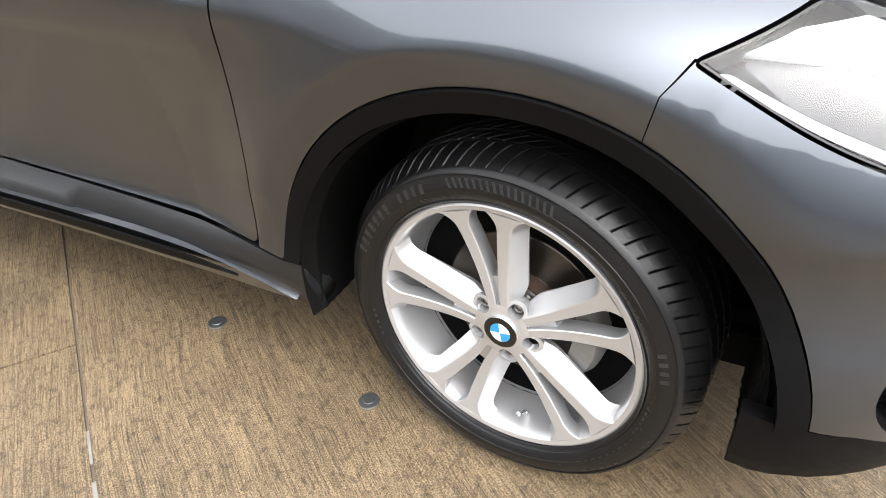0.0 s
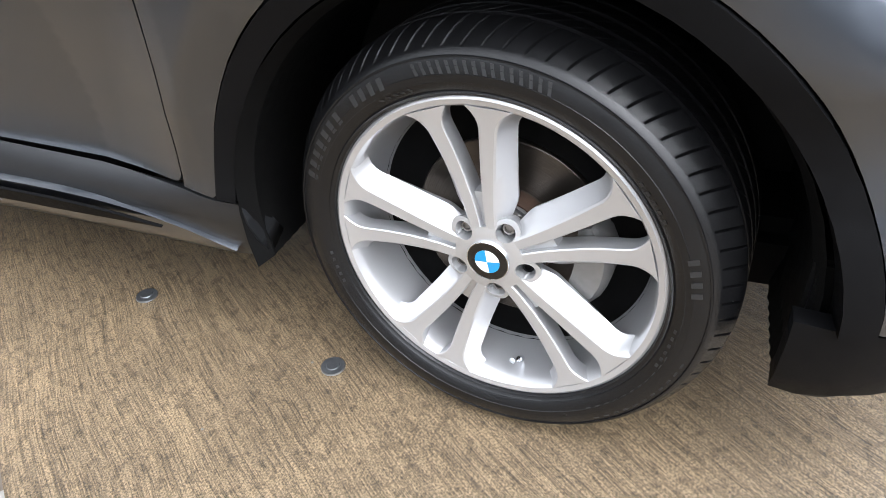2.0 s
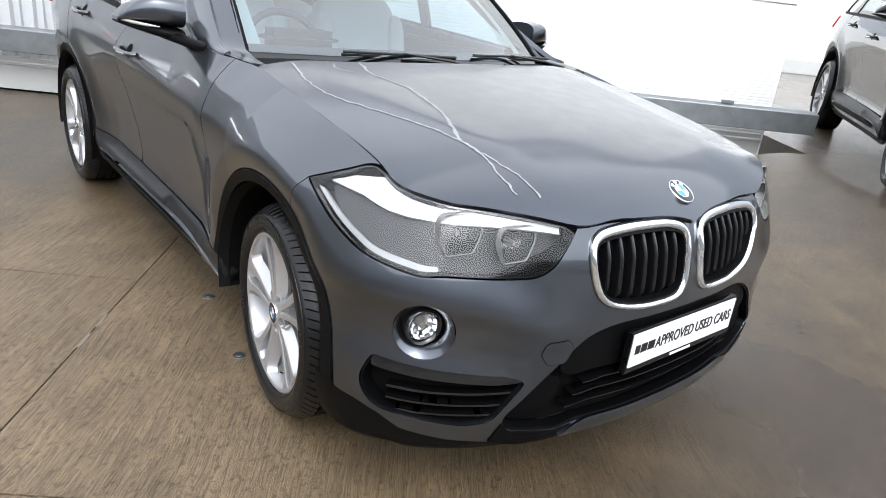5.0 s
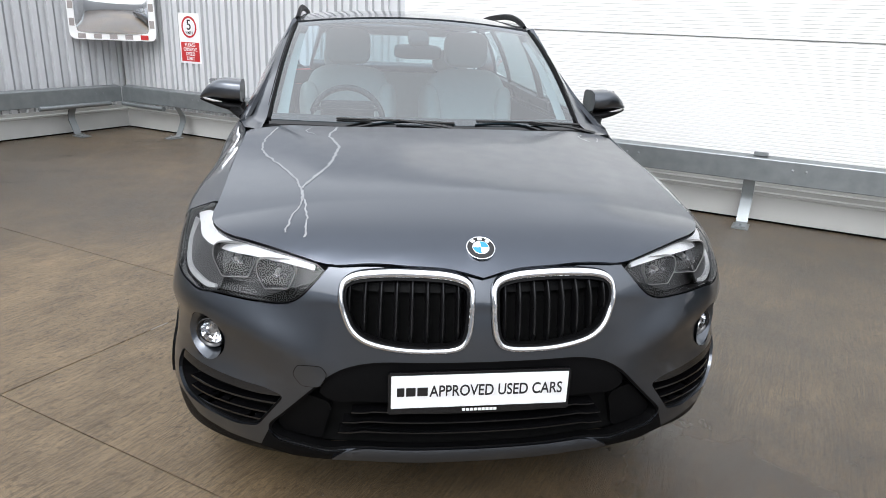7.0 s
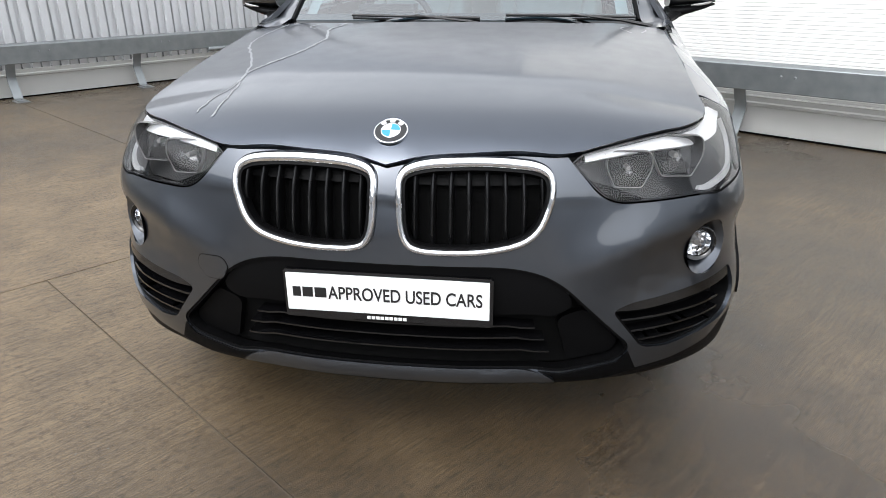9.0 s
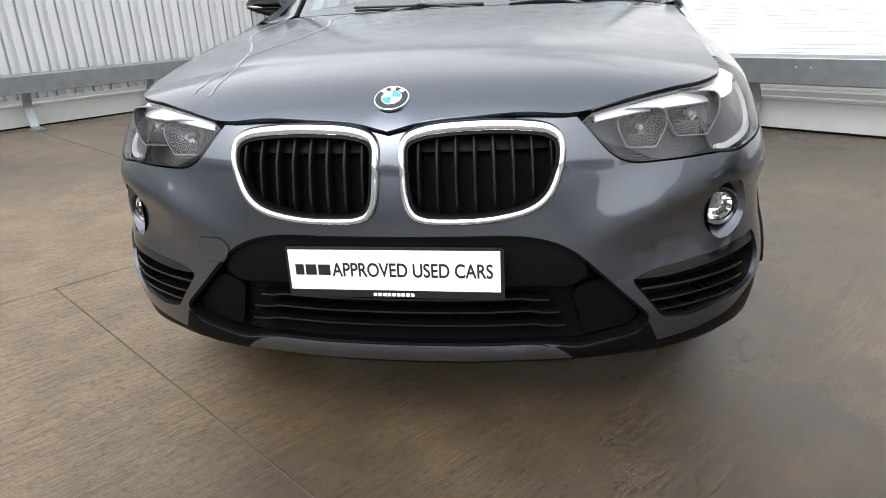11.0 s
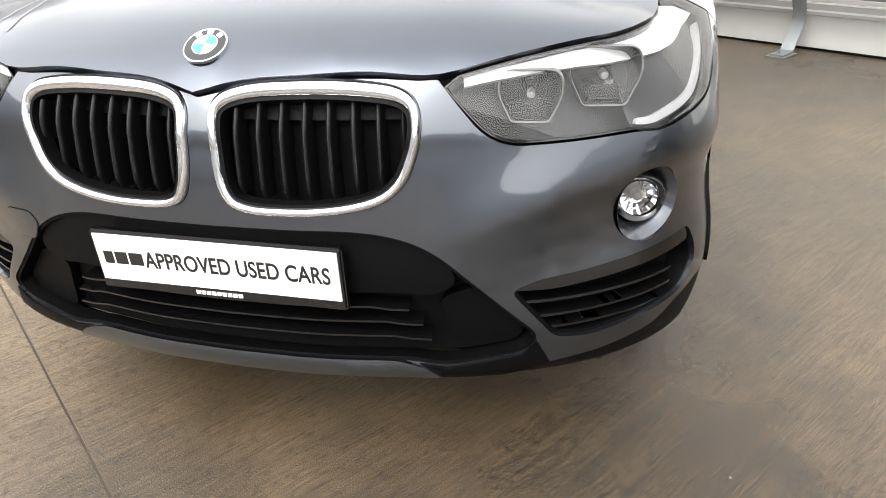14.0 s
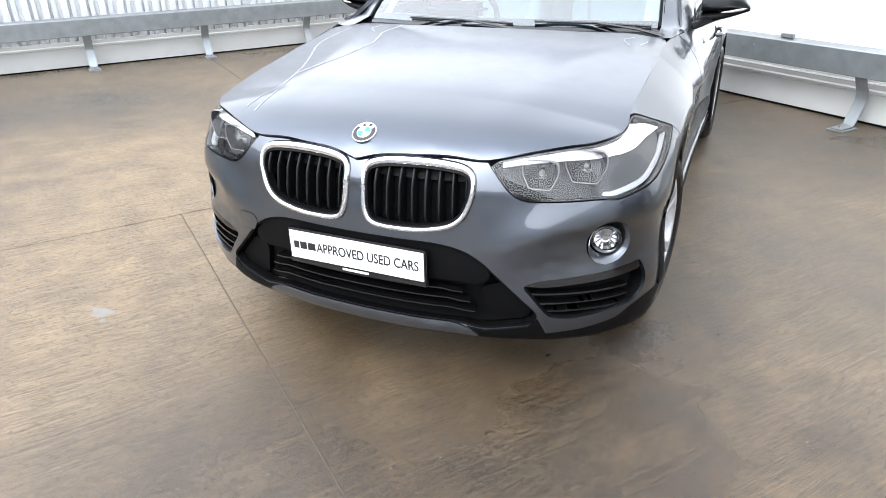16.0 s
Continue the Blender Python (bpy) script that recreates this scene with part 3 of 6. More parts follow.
# hood
hp = [edge_plan(u) + np.array((0, 0.004 + 0.004 * math.exp(-((u - 0.22) / 0.19) ** 4))) for u in np.linspace(0, UY(-0.9 + 1.2), 60)]
hp = [np.array((p[0] - 0.004 * min(1, p[0] / 0.5), p[1])) for p in hp]
hp += [np.array(p) for p in ((0.775, 0.37), (0.66, 0.385), (0.4, 0.35), (0.2, 0.335))]
hood_poly = hp + [np.array((0.0, 0.33))] + [np.array((-p[0], p[1])) for p in hp[::-1] if p[0] > 1e-4]
# outline of a black sheet that darkens the gap at the bonnet's edge
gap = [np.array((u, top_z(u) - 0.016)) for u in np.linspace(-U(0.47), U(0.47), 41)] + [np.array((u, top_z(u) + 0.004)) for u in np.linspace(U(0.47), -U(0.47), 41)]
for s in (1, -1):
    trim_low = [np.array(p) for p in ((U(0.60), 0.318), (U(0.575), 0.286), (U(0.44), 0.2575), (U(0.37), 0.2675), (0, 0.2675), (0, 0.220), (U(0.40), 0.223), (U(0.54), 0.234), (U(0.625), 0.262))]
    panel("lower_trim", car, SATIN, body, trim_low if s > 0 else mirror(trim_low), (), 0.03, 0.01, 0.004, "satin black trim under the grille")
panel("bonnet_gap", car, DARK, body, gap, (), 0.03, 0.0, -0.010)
panel("hood", car, WETPAINT, hood, hood_poly, (), 0.03, 0.03, 0.0, "grey bonnet with dried water runs", Vector((0, 0, 1)))

for s in (1, -1):
    def on(poly):
        return poly if s > 0 else mirror(poly)
    # front wing
    fen = [np.array((UY(-0.2132), 0.815)), np.array((UY(-0.2435), 0.8545))] + lamp_up[1:]
    fen += [np.array((u, top_z(u) + 0.001)) for u in np.linspace(UY(-0.44), UY(0.36), 18)]
    fen += [np.array((UY(0.448), top_z(UY(0.448)))), np.array((UY(0.452), 0.90)), np.array((UY(0.47), 0.78)), np.array((UY(0.488), 0.62)), np.array((UY(0.504), 0.42)), np.array((UY(0.504), 0.392)), np.array((UY(0.448), 0.382))]
    fen += arc(0, ARCH_O, 6, a_end - 0.2, 22)
    panel("wing", car, PAINT, body, on(fen), (), 0.011, 0.02)
    # doors
    d1 = rounded([(UY(0.4555), 0.90, 0.05), (UY(0.4515), top_z(UY(0.4515)), 0.0)] + [(UY(y), top_z(UY(y)) - 0.0, 0) for y in (0.7, 1.0, 1.3)] + [(UY(1.475), top_z(UY(1.475)), 0), (UY(1.55), 0.90, 0.08), (UY(1.562), 0.77, 0.1), (UY(1.545), 0.60, 0.1), (UY(1.50), 0.412, 0.03), (UY(0.509), 0.396, 0.02), (UY(0.4915), 0.62, 0.1), (UY(0.4735), 0.78, 0.1)])
    panel("front_door", car, PAINT, body, on(d1), (), 0.015, 0.02)
    d2 = rounded([(UY(1.505), 0.412, 0.03), (UY(1.550), 0.60, 0.1), (UY(1.567), 0.77, 0.1), (UY(1.555), 0.90, 0.08), (UY(1.480), top_z(UY(1.480)), 0)] + [(UY(y), top_z(UY(y)), 0) for y in (1.8, 2.1, 2.3)] + [(UY(2.52), top_z(UY(2.52)), 0.02), (UY(2.50), 0.90, 0.05)]
                 + [tuple(p) + (0,) for p in arc(2.67, ARCH_O + 0.003, 112, 170, 10)] + [(UY(2.2), 0.425, 0.03)])
    panel("rear_door", car, PAINT, body, on(d2), (), 0.028, 0.02)
    q = [np.array((UY(2.526), top_z(UY(2.526)))), np.array((UY(2.506), 0.90))] + arc(2.67, ARCH_O, 110, 3, 16) + [np.array((UY(3.25), 0.30)), np.array((UY(3.36), 0.5)), np.array((UY(3.36), 0.85)), np.array((UY(3.36), top_z(UY(3.36))))] + [np.array((UY(y), top_z(UY(y)))) for y in (3.1, 2.8)]
    panel("rear_quarter", car, PAINT, body, on(q), (), 0.028, 0.02)
    # wheel arch trim
    for yc, a0, a1 in ((0, 5.5, 176.5), (2.67, 3, 177)):
        tr = arc(yc, ARCH_O - 0.003, a0, a1, 36) + arc(yc, ARCH_I, a1, a0, 36)
        panel("arch_trim", car, TRIM, body, on(tr), (), 0.03, 0.05, 0.006, "satin black plastic wheel arch trim")
    # sill and its bright strip
    si = rounded([(UY(0.400), 0.3755, 0), (UY(0.450), 0.3775, 0), (UY(0.506), 0.3875, 0), (UY(1.50), 0.4075, 0), (UY(2.21), 0.4205, 0), (UY(2.25), 0.20, 0), (UY(0.55), 0.20, 0.0), (UY(0.386), 0.262, 0)])
    panel("sill", car, SILL, body, on(si), (), 0.05, 0.05, 0.0, "dark grey sill cladding")
    blade = rounded([(UY(0.455), 0.262, 0), (UY(0.56), 0.316, 0.12), (UY(0.74), 0.342, 0.2), (UY(2.12), 0.336, 0.02), (UY(2.18), 0.262, 0.02), (UY(0.66), 0.262, 0.1)])
    strip = panel("sill_strip", car, PAINT, body, on(blade), (), 0.04, 0.03, 0.008, "painted raised strip along the sill")
    slot = rounded([(UY(0.574), 0.3115, 0), (UY(0.74), 0.331, 0.2), (UY(2.08), 0.326, 0.02), (UY(2.08), 0.300, 0.02), (UY(0.80), 0.303, 0.2)])
    panel("strip_inlay", strip, SATIN, body, on(slot), (), 0.04, 0.006, 0.020, "gloss black inlay")

# rear end
tail = [(UY(3.365), 0.25), (UY(3.365), top_z(UY(3.365)))] + [(u, 1.12) for u in np.linspace(UY(3.45), UMAX - 0.01, 6)] + [(UMAX - 0.01, 0.25)]
for s in (1, -1):
    panel("tailgate", car, PAINT, body, tail if s > 0 else mirror([np.array(p) for p in tail]), (), 0.08, 0.02)
    tl = rounded([(UY(3.20), 0.97, 0.02), (UY(3.18), 1.09, 0.03), (UMAX - 0.5, 1.10, 0.02), (UMAX - 0.5, 0.97, 0.02)])
    panel("tail_lamp", car, RED, body, tl if s > 0 else mirror(tl), (), 0.05, 0.02, 0.012, "red tail lamp")

# ---- greenhouse ----
RF, RB, RW = 1.27, 3.02, 0.650   # roof front, roof rear, half width at the front


def roof(x, y):
    t = (y - RF) / (RB - RF)
    return (x, y - 0.06 * (1 - (x / RW) ** 2) * (1 - t), 1.505 + 0.055 * (1 - (x / 0.72) ** 2) + 0.045 * math.sin(math.pi * min(1, 0.25 + 0.75 * t)) - 0.03 - 0.02 * t - 0.045 * math.exp(-4.5 * max(0, t)))


rp = rounded([(-RW, RF, 0.03), (RW, RF, 0.03), (RW - 0.0, RB - 0.6, 0.3), (RW - 0.06, RB, 0.05), (-RW + 0.06, RB, 0.05), (-RW, RB - 0.6, 0.3)])
panel("roof", car, PAINT, roof, rp, (), 0.06, 0.03, 0, "", Vector((0, 0, 1)))


def cowl_pt(a):
    """Lower edge of the windscreen, a from -1 to 1."""
    return Vector((0.735 * a, 0.42 + 0.165 * a * a, 1.062 - 0.01 * a * a))


def screen(a, b):
    lo, hi = cowl_pt(a), Vector(roof(a * 0.640, RF - 0.012)) - Vector((0, 0, 0.006))
    p = lo.lerp(hi, b)
    p += Vector((0, -0.35, 0.8)).normalized() * 0.035 * math.sin(math.pi * min(1, max(0, b))) + Vector((0, 0, 0))
    return p[:]


sc = rounded([(-0.995, 0, 0.02), (0.995, 0, 0.02), (0.995, 0.99, 0.03), (-0.995, 0.99, 0.03)])
ws = panel("windscreen", car, GLASS, screen, sc, (), 0.08, 0.0, 0, "clear windscreen", Vector((0, -1, 1)))
ws.visible_shadow = False
# black edge band of the screen, along its foot and head
for b0, b1 in ((-0.04, 0.05), (0.955, 1.0)):
    panel("screen_band", car, GLOSS, screen, [np.array(p) for p in ((-1, b0), (1, b0), (1, b1), (-1, b1))], (), 0.06, 0, -0.004, "", Vector((0, -1, 1)))
for s in (1, -1):
    # screen pillars: black seal and painted post
    pa = [np.array(p) for p in ((0.955, 0.0), (1.0, 0.0), (1.0, 1.0), (0.965, 1.0))]
    pa = [np.array((0.975 if p[0] < 0.98 else p[0], p[1])) for p in pa]
    panel("pillar_seal", car, TRIM, screen, pa if s > 0 else mirror(pa), (), 0.05, 0.02, 0.008, "", Vector((0, -1, 1)))

    def side_glass(y, b):
        """b: 0 at the belt, 1 at the roof's edge."""
        u = UY(y)
        q = Vector(body(u, top_z(u)))
        r = Vector(roof(RW, min(max(y, RF), RB)))
        if y < RF:
            t = (y - 0.55) / (RF - 0.55)
            r = cowl_pt(1.0).lerp(r, max(0, t)) + Vector((0.03 * (1 - t), 0, 0.02))
        p = q.lerp(r, b) + Vector((0.022 * math.sin(math.pi * min(1, max(b, 0))), 0, 0))
        return (p.x * s, y, p.z)

    def slab(name, pts, mt, lift=0.0, depth=0.02, lab=""):
        return panel(name, car, mt, side_glass, rounded(pts), (), 0.07, depth, lift, lab, Vector((s, 0, 0.3)))

    slab("screen_pillar", [(0.50, 0.0, 0), (0.66, 0.0, 0), (1.44, 0.90, 0.1), (2.9, 0.93, 0.1), (2.9, 1.02, 0), (1.25, 1.02, 0), (0.50, 0.6, 0)], PAINT)
    g1 = slab("front_window", [(0.70, 0.02, 0.02), (1.42, 0.88, 0.05), (1.57, 0.89, 0.01), (1.57, 0.02, 0.01)], TINT, -0.006, 0, "lightly tinted side window")
    g2 = slab("rear_window", [(1.66, 0.02, 0.01), (1.66, 0.89, 0.01), (2.38, 0.90, 0.03), (2.44, 0.02, 0.02)], TINT, -0.006, 0, "lightly tinted side window")
    g3 = slab("quarter_window", [(2.50, 0.02, 0.02), (2.44, 0.90, 0.02), (2.70, 0.88, 0.05), (2.92, 0.10, 0.05)], TINT, -0.006, 0, "lightly tinted side window")
    for g in (g1, g2, g3):
        g.visible_shadow = False
    slab("door_pillar", [(1.575, 0.0, 0), (1.575, 0.92, 0), (1.655, 0.92, 0), (1.655, 0.0, 0)], GLOSS)
    slab("window_post", [(2.445, 0.0, 0), (2.39, 0.92, 0), (2.435, 0.92, 0), (2.495, 0.0, 0)], GLOSS)
    slab("rear_pillar", [(2.93, 0.0, 0), (2.72, 0.92, 0.03), (2.9, 0.95, 0), (3.05, 0.9, 0), (3.34, 0.0, 0)], PAINT)
    slab("belt_moulding", [(0.70, -0.03, 0), (0.70, 0.025, 0), (2.93, 0.025, 0), (2.93, -0.03, 0)], TRIM, 0.006, 0.01, "black belt moulding")
    bm = bmesh.new()
    rail = [Vector(roof(s * (RW - 0.02), y)) + Vector((0, 0, z)) for y, z in ((RF + 0.10, -0.004), (RF + 0.24, 0.022), (RF + 0.55, 0.036), (2.4, 0.036), (2.75, 0.024), (2.86, 0.0))]
    tube(bm, spline(rail, 5), 0.012, 8, 1.5)
    part("roof_rail", bm, TRIM, car, "black roof rail", smooth=40)
for s in (1, -1):
    # painted foot and face of the screen pillar, from the bonnet's corner up to the roof
    rows = []
    for k in range(15):
        t = k / 12 - 2 / 12
        if t < 0:
            q = Vector(body(UY(0.60 + 1.35 * t), top_z(UY(0.60 + 1.35 * t))))
            p0, p1 = Vector((0.735 + 0.15 * t * 0, 0.58 + 1.25 * t, 1.052 + 0.12 * t)), Vector((q.x - 0.002, q.y, q.z + 0.003))
        else:
            y, bb = 0.655 + 0.785 * t, 0.90 * t
            u = UY(y)
            q = Vector(body(u, top_z(u)))
            if y < RF:
                f = (y - 0.55) / (RF - 0.55)
                r = cowl_pt(1.0).lerp(Vector(roof(RW, RF)), max(0, f)) + Vector((0.03 * (1 - f), 0, 0.02))
            else:
                r = Vector(roof(RW, y))
            p1 = q.lerp(r, bb) + Vector((0.022 * math.sin(math.pi * bb) + 0.006, 0, 0))
            p0 = Vector(screen(0.992, t)) + Vector((0, -0.006, 0.008))
        row = [p0.lerp(p1, f) + Vector((0.5, -0.45, 0.5)) * (0.05 * f * (1 - f) * min(1, (p1 - p0).length / 0.12)) for f in (0, 0.25, 0.5, 0.75, 1)]
        rows.append([(v.x * s, v.y, v.z) for v in row])
    bm = bmesh.new()
    vv = [[bm.verts.new(v) for v in r] for r in rows]
    for a, b in zip(vv, vv[1:]):
        for i in range(4):
            bm.faces.new((a[i], a[i + 1], b[i + 1], b[i]) if s > 0 else (a[i], b[i], b[i + 1], a[i + 1]))
    part("pillar_cover", bm, PAINT, car, smooth=60)
# rear window and its surround
bm = bmesh.new()
rw = [Vector((0.56, 3.06, 1.44)), Vector((-0.56, 3.06, 1.44)), Vector((-0.66, 3.40, 1.13)), Vector((0.66, 3.40, 1.13))]
bm.faces.new([bm.verts.new(v) for v in rw])
part("rear_screen", bm, TINT, car, "tinted rear window").visible_shadow = False
bm = bmesh.new()
tube(bm, [rw[0], rw[1], rw[2], rw[3], rw[0]], 0.045, 8)
part("rear_screen_frame", bm, PAINT, car, smooth=60)
# cowl panel under the wipers
bm = bmesh.new()
rows = [[(0.79 * a, 0.335 + 0.15 * a * a, hood_z(0.79 * a, 0.33) - 0.03) for a in np.linspace(-1, 1, 25)], [tuple(cowl_pt(a * 1.02) + Vector((0, 0.01, -0.008))) for a in np.linspace(-1, 1, 25)]]
vv = [[bm.verts.new(p) for p in r] for r in rows]
for a, b, c, d in zip(vv[0], vv[0][1:], vv[1][1:], vv[1]):
    bm.faces.new((a, b, c, d))
part("cowl", bm, TRIM, car, "black cowl panel", smooth=60)

# ---- wheels ----


def wheel_parts(parent):
    """A five double-spoke alloy wheel with its tyre; the axle is the local z axis, the face at z = 0."""
    bm = bmesh.new()
    prof = [(0.2510, -0.014), (0.2545, -0.006), (0.2540, -0.001), (0.2500, 0.0012), (0.2420, -0.001), (0.2385, -0.006), (0.2355, -0.020), (0.2320, -0.045), (0.224, -0.085), (0.212, -0.11), (0.206, -0.17), (0.222, -0.20), (0.248, -0.205), (0.248, -0.19), (0.2200, -0.17), (0.230, -0.1), (0.242, -0.05)]
    lathe(bm, prof, 96, closed=True)
    rim = part("rim", bm, ALLOY, parent, "silver five double-spoke alloy rim", smooth=35)
    # spokes, in pairs that part towards the rim
    sp = bmesh.new()
    st = 22
    for s in (1, -1):
        rings = []
        for k in range(st):
            t = k / (st - 1)
            r = 0.052 + 0.1895 * t
            lat = 0.0120 + 0.0335 * t ** 1.45
            fil = 0.020 * max(0, (t - 0.80) / 0.20) ** 2.2
            w = 0.0165 + 0.010 * t + 2 * fil
            fl = 0.014 * (1 - t) ** 0.4 * min(1, 6 * t) + 0.011 + 0.5 * fil
            zf = -0.010 - 0.004 * math.sin(math.pi * t) + 0.010 * t
            dp = 0.042 - 0.012 * t
            pr = [(-w / 2, zf - 0.0015), (-w / 2 + 0.0015, zf), (w / 2 - 0.002, zf), (w / 2 + 0.001, zf - 0.002), (w / 2 + fl * 0.38, zf - 0.014), (w / 2 + fl, zf - 0.030), (w / 2 + fl - 0.002, zf - dp), (-w / 2 + 0.003, zf - dp)]
            rings.append([sp.verts.new((r - (r - math.sqrt(r * r - (lat + a) ** 2)) * t ** 2, s * (lat + a), z)) for a, z in pr])
        for a, b in zip(rings, rings[1:]):
            for i in range(8):
                sp.faces.new((a[i], a[(i + 1) % 8], b[(i + 1) % 8], b[i]))
        sp.faces.new(rings[0])
        sp.faces.new(rings[-1][::-1])
    # web low between the two spokes near the hub
    box(sp, 0.05, 0.105, -0.012, 0.012, -0.045, -0.022)
    bmesh.ops.recalc_face_normals(sp, faces=sp.faces[:])
    me = bpy.data.meshes.new("double_spoke")
    sp.to_mesh(me)
    sp.free()
    me.shade_smooth()
    me.set_sharp_from_angle(angle=radians(24))
    me.materials.append(ALLOY)
    for k in range(5):
        ob = new("double_spoke", me)
        ob.parent = parent
        ob.matrix_basis = pose(0, 0, 0, 0, 0, 99.5 + 72 * k)
    # hub with bolt pockets
    star = []
    for i in range(120):
        a = 2 * math.pi * i / 120
        star.append(np.array(((0.066 + 0.012 * math.cos(5 * (a - radians(99.5 + 36)))) * math.cos(a), (0.066 + 0.012 * math.cos(5 * (a - radians(99.5 + 36)))) * math.sin(a))))
    pockets = [circle(0.056 * math.cos(radians(99.5 + 36 + 72 * k)), 0.056 * math.sin(radians(99.5 + 36 + 72 * k)), 0.0145, 20) for k in range(5)]

    def hubface(a, b):
        r = math.hypot(a, b)
        return (a, b, -0.008 - 1.9 * max(0, r - 0.040) ** 1.6)
    panel("hub", parent, ALLOY, hubface, star, pockets, 0.008, 0.045, 0, "", Vector((0, 0, 1)))
    bm = bmesh.new()
    lathe(bm, [(0.074, -0.05), (0.074, -0.056), (0, -0.056)], 40)
    part("hub_back", bm, CAST, parent, smooth=40)
    for k in range(5):
        a = radians(99.5 + 36 + 72 * k)
        bm = bmesh.new()
        lathe(bm, [(0.0, -0.026), (0.0055, -0.026), (0.0060, -0.0225), (0.0088, -0.0225), (0.0095, -0.025), (0.0095, -0.046), (0.012, -0.05)], 14)
        part("wheel_bolt", bm, STEEL if k != 3 else TRIM, parent, m=pose(0.056 * math.cos(a), 0.056 * math.sin(a), 0), smooth=40)
    bm = bmesh.new()
    lathe(bm, [(0.0335, -0.012), (0.0335, -0.004), (0.0325, -0.0028), (0.0315, -0.0032)], 48)
    part("cap_rim", bm, CHROME, parent, smooth=50)
    bm = bmesh.new()
    lathe(bm, [(0.0316, -0.0035), (0.0195, -0.0026)], 48)
    part("cap_ring", bm, GLOSS, parent, "black centre cap ring", smooth=50)
    for k in range(4):
        bm = bmesh.new()
        c = bm.verts.new((0, 0, -0.0015))
        arcv = [bm.verts.new((0.0195 * math.cos(radians(10 + 90 * k + 9 * i)), 0.0195 * math.sin(radians(10 + 90 * k + 9 * i)), -0.0025)) for i in range(11)]
        for a, b in zip(arcv, arcv[1:]):
            bm.faces.new((c, a, b))
        part("cap_quarter", bm, BLUE if k % 2 else WHITE, parent)
    # valve
    bm = bmesh.new()
    va = radians(99.5 + 36 + 72 * 2)
    lathe(bm, [(0.006, 0), (0.0055, 0.012), (0.0042, 0.013), (0.0042, 0.03), (0.0048, 0.031), (0.0048, 0.040), (0, 0.041)], 12)
    part("valve", bm, CHROME, parent, m=pose(0.228 * math.cos(va), 0.228 * math.sin(va), -0.05) @ pose(0, 0, 0, 0, 0, math.degrees(va)) @ pose(0, 0, 0, 0, -35, 0), smooth=40)
    # tyre: side wall, shoulder and tread
    bm = bmesh.new()
    n = 380
    side = [(0.2500, -0.016), (0.2530, -0.004), (0.2560, 0.004), (0.2600, 0.0065), (0.2615, 0.0085), (0.2630, 0.0070), (0.268, 0.0110), (0.277, 0.0145), (0.2775, 0.0153), (0.287, 0.0158), (0.2875, 0.0150), (0.297, 0.0136), (0.306, 0.0102), (0.3065, 0.0115), (0.3085, 0.0112), (0.309, 0.0090), (0.3155, 0.0045)]
    tread = []
    for z in (0.0005, -0.006, -0.014, -0.024, -0.036, -0.046):
        tread.append((z, 0.3410 - 0.00006 * (max(0, z + 0.046) * 1000) ** 1.55, "s" if z > -0.045 else "r"))
    for z0, z1, kind in ((-0.0465, -0.055, "g"), (-0.0555, -0.085, "b"), (-0.0855, -0.094, "g"), (-0.0945, -0.124, "b"), (-0.1245, -0.133, "g"), (-0.1335, -0.163, "b"), (-0.1635, -0.171, "g"), (-0.1715, -0.205, "b")):
        for z in (z0, z1):
            tread.append((z, 0.3335 if kind == "g" else 0.3412, kind))
    rows = []
    for r, z in side:
        rows.append([bm.verts.new((r * math.cos(2 * math.pi * i / n), r * math.sin(2 * math.pi * i / n), z)) for i in range(n)])
    for z, r, kind in tread:
        ring = []
        for i in range(n):
            rr = r
            if kind == "s" and i % 5 == 0 and z < 0.0:
                rr -= 0.0065
            if kind == "b" and i % 5 == 0:
                rr -= 0.005
            a = 2 * math.pi * (i - i % 5 + (0, 0.42, 1.6, 3.4, 4.58)[i % 5] + (z * 90 if kind == "s" else -4.1 + (z + 0.046) * 170)) / n
            ring.append(bm.verts.new((rr * math.cos(a), rr * math.sin(a), z)))
        rows.append(ring)
    rows.append([bm.verts.new((0.30 * math.cos(2 * math.pi * i / n), 0.30 * math.sin(2 * math.pi * i / n), -0.222)) for i in range(n)])
    rows.append([bm.verts.new((0.248 * math.cos(2 * math.pi * i / n), 0.248 * math.sin(2 * math.pi * i / n), -0.206)) for i in range(n)])
    for a, b in zip(rows, rows[1:]):
        for i in range(n):
            bm.faces.new((a[i], a[(i + 1) % n], b[(i + 1) % n], b[i]))
    tyre = part("tyre", bm, RUBBER, parent, "black road tyre with moulded side wall", smooth=28)
    # moulded bars where the side wall is lettered
    bm = bmesh.new()
    for a0, count, r0, r1, w in ((118, 4, 0.284, 0.300, 2.6), (137, 7, 0.282, 0.300, 3.0), (72, 9, 0.288, 0.303, 1.4), (88, 9, 0.288, 0.303, 1.4), (-52, 11, 0.276, 0.300, 2.7), (8, 4, 0.284, 0.297, 2.4), (190, 5, 0.270, 0.274, 2.0), (-20, 6, 0.270, 0.274, 2.0), (30, 5, 0.270, 0.274, 2.0), (110, 5, 0.270, 0.274, 1.6)):
        for k in range(count):
            a = radians(a0 + (w + 0.9) * k)
            da = radians(w) / 2
            zz = lambda r: float(np.interp(r, [q[0] for q in side], [q[1] for q in side]))
            lean = radians(0.9) if w < 1.8 else 0
            q = [(r0, a - 0.62 * da), (r0, a + 0.62 * da), (r1, a + 0.62 * da + lean), (r1, a - 0.62 * da + lean)]
            top = [bm.verts.new((r * math.cos(t), r * math.sin(t), zz(r) + 0.0008)) for r, t in q]
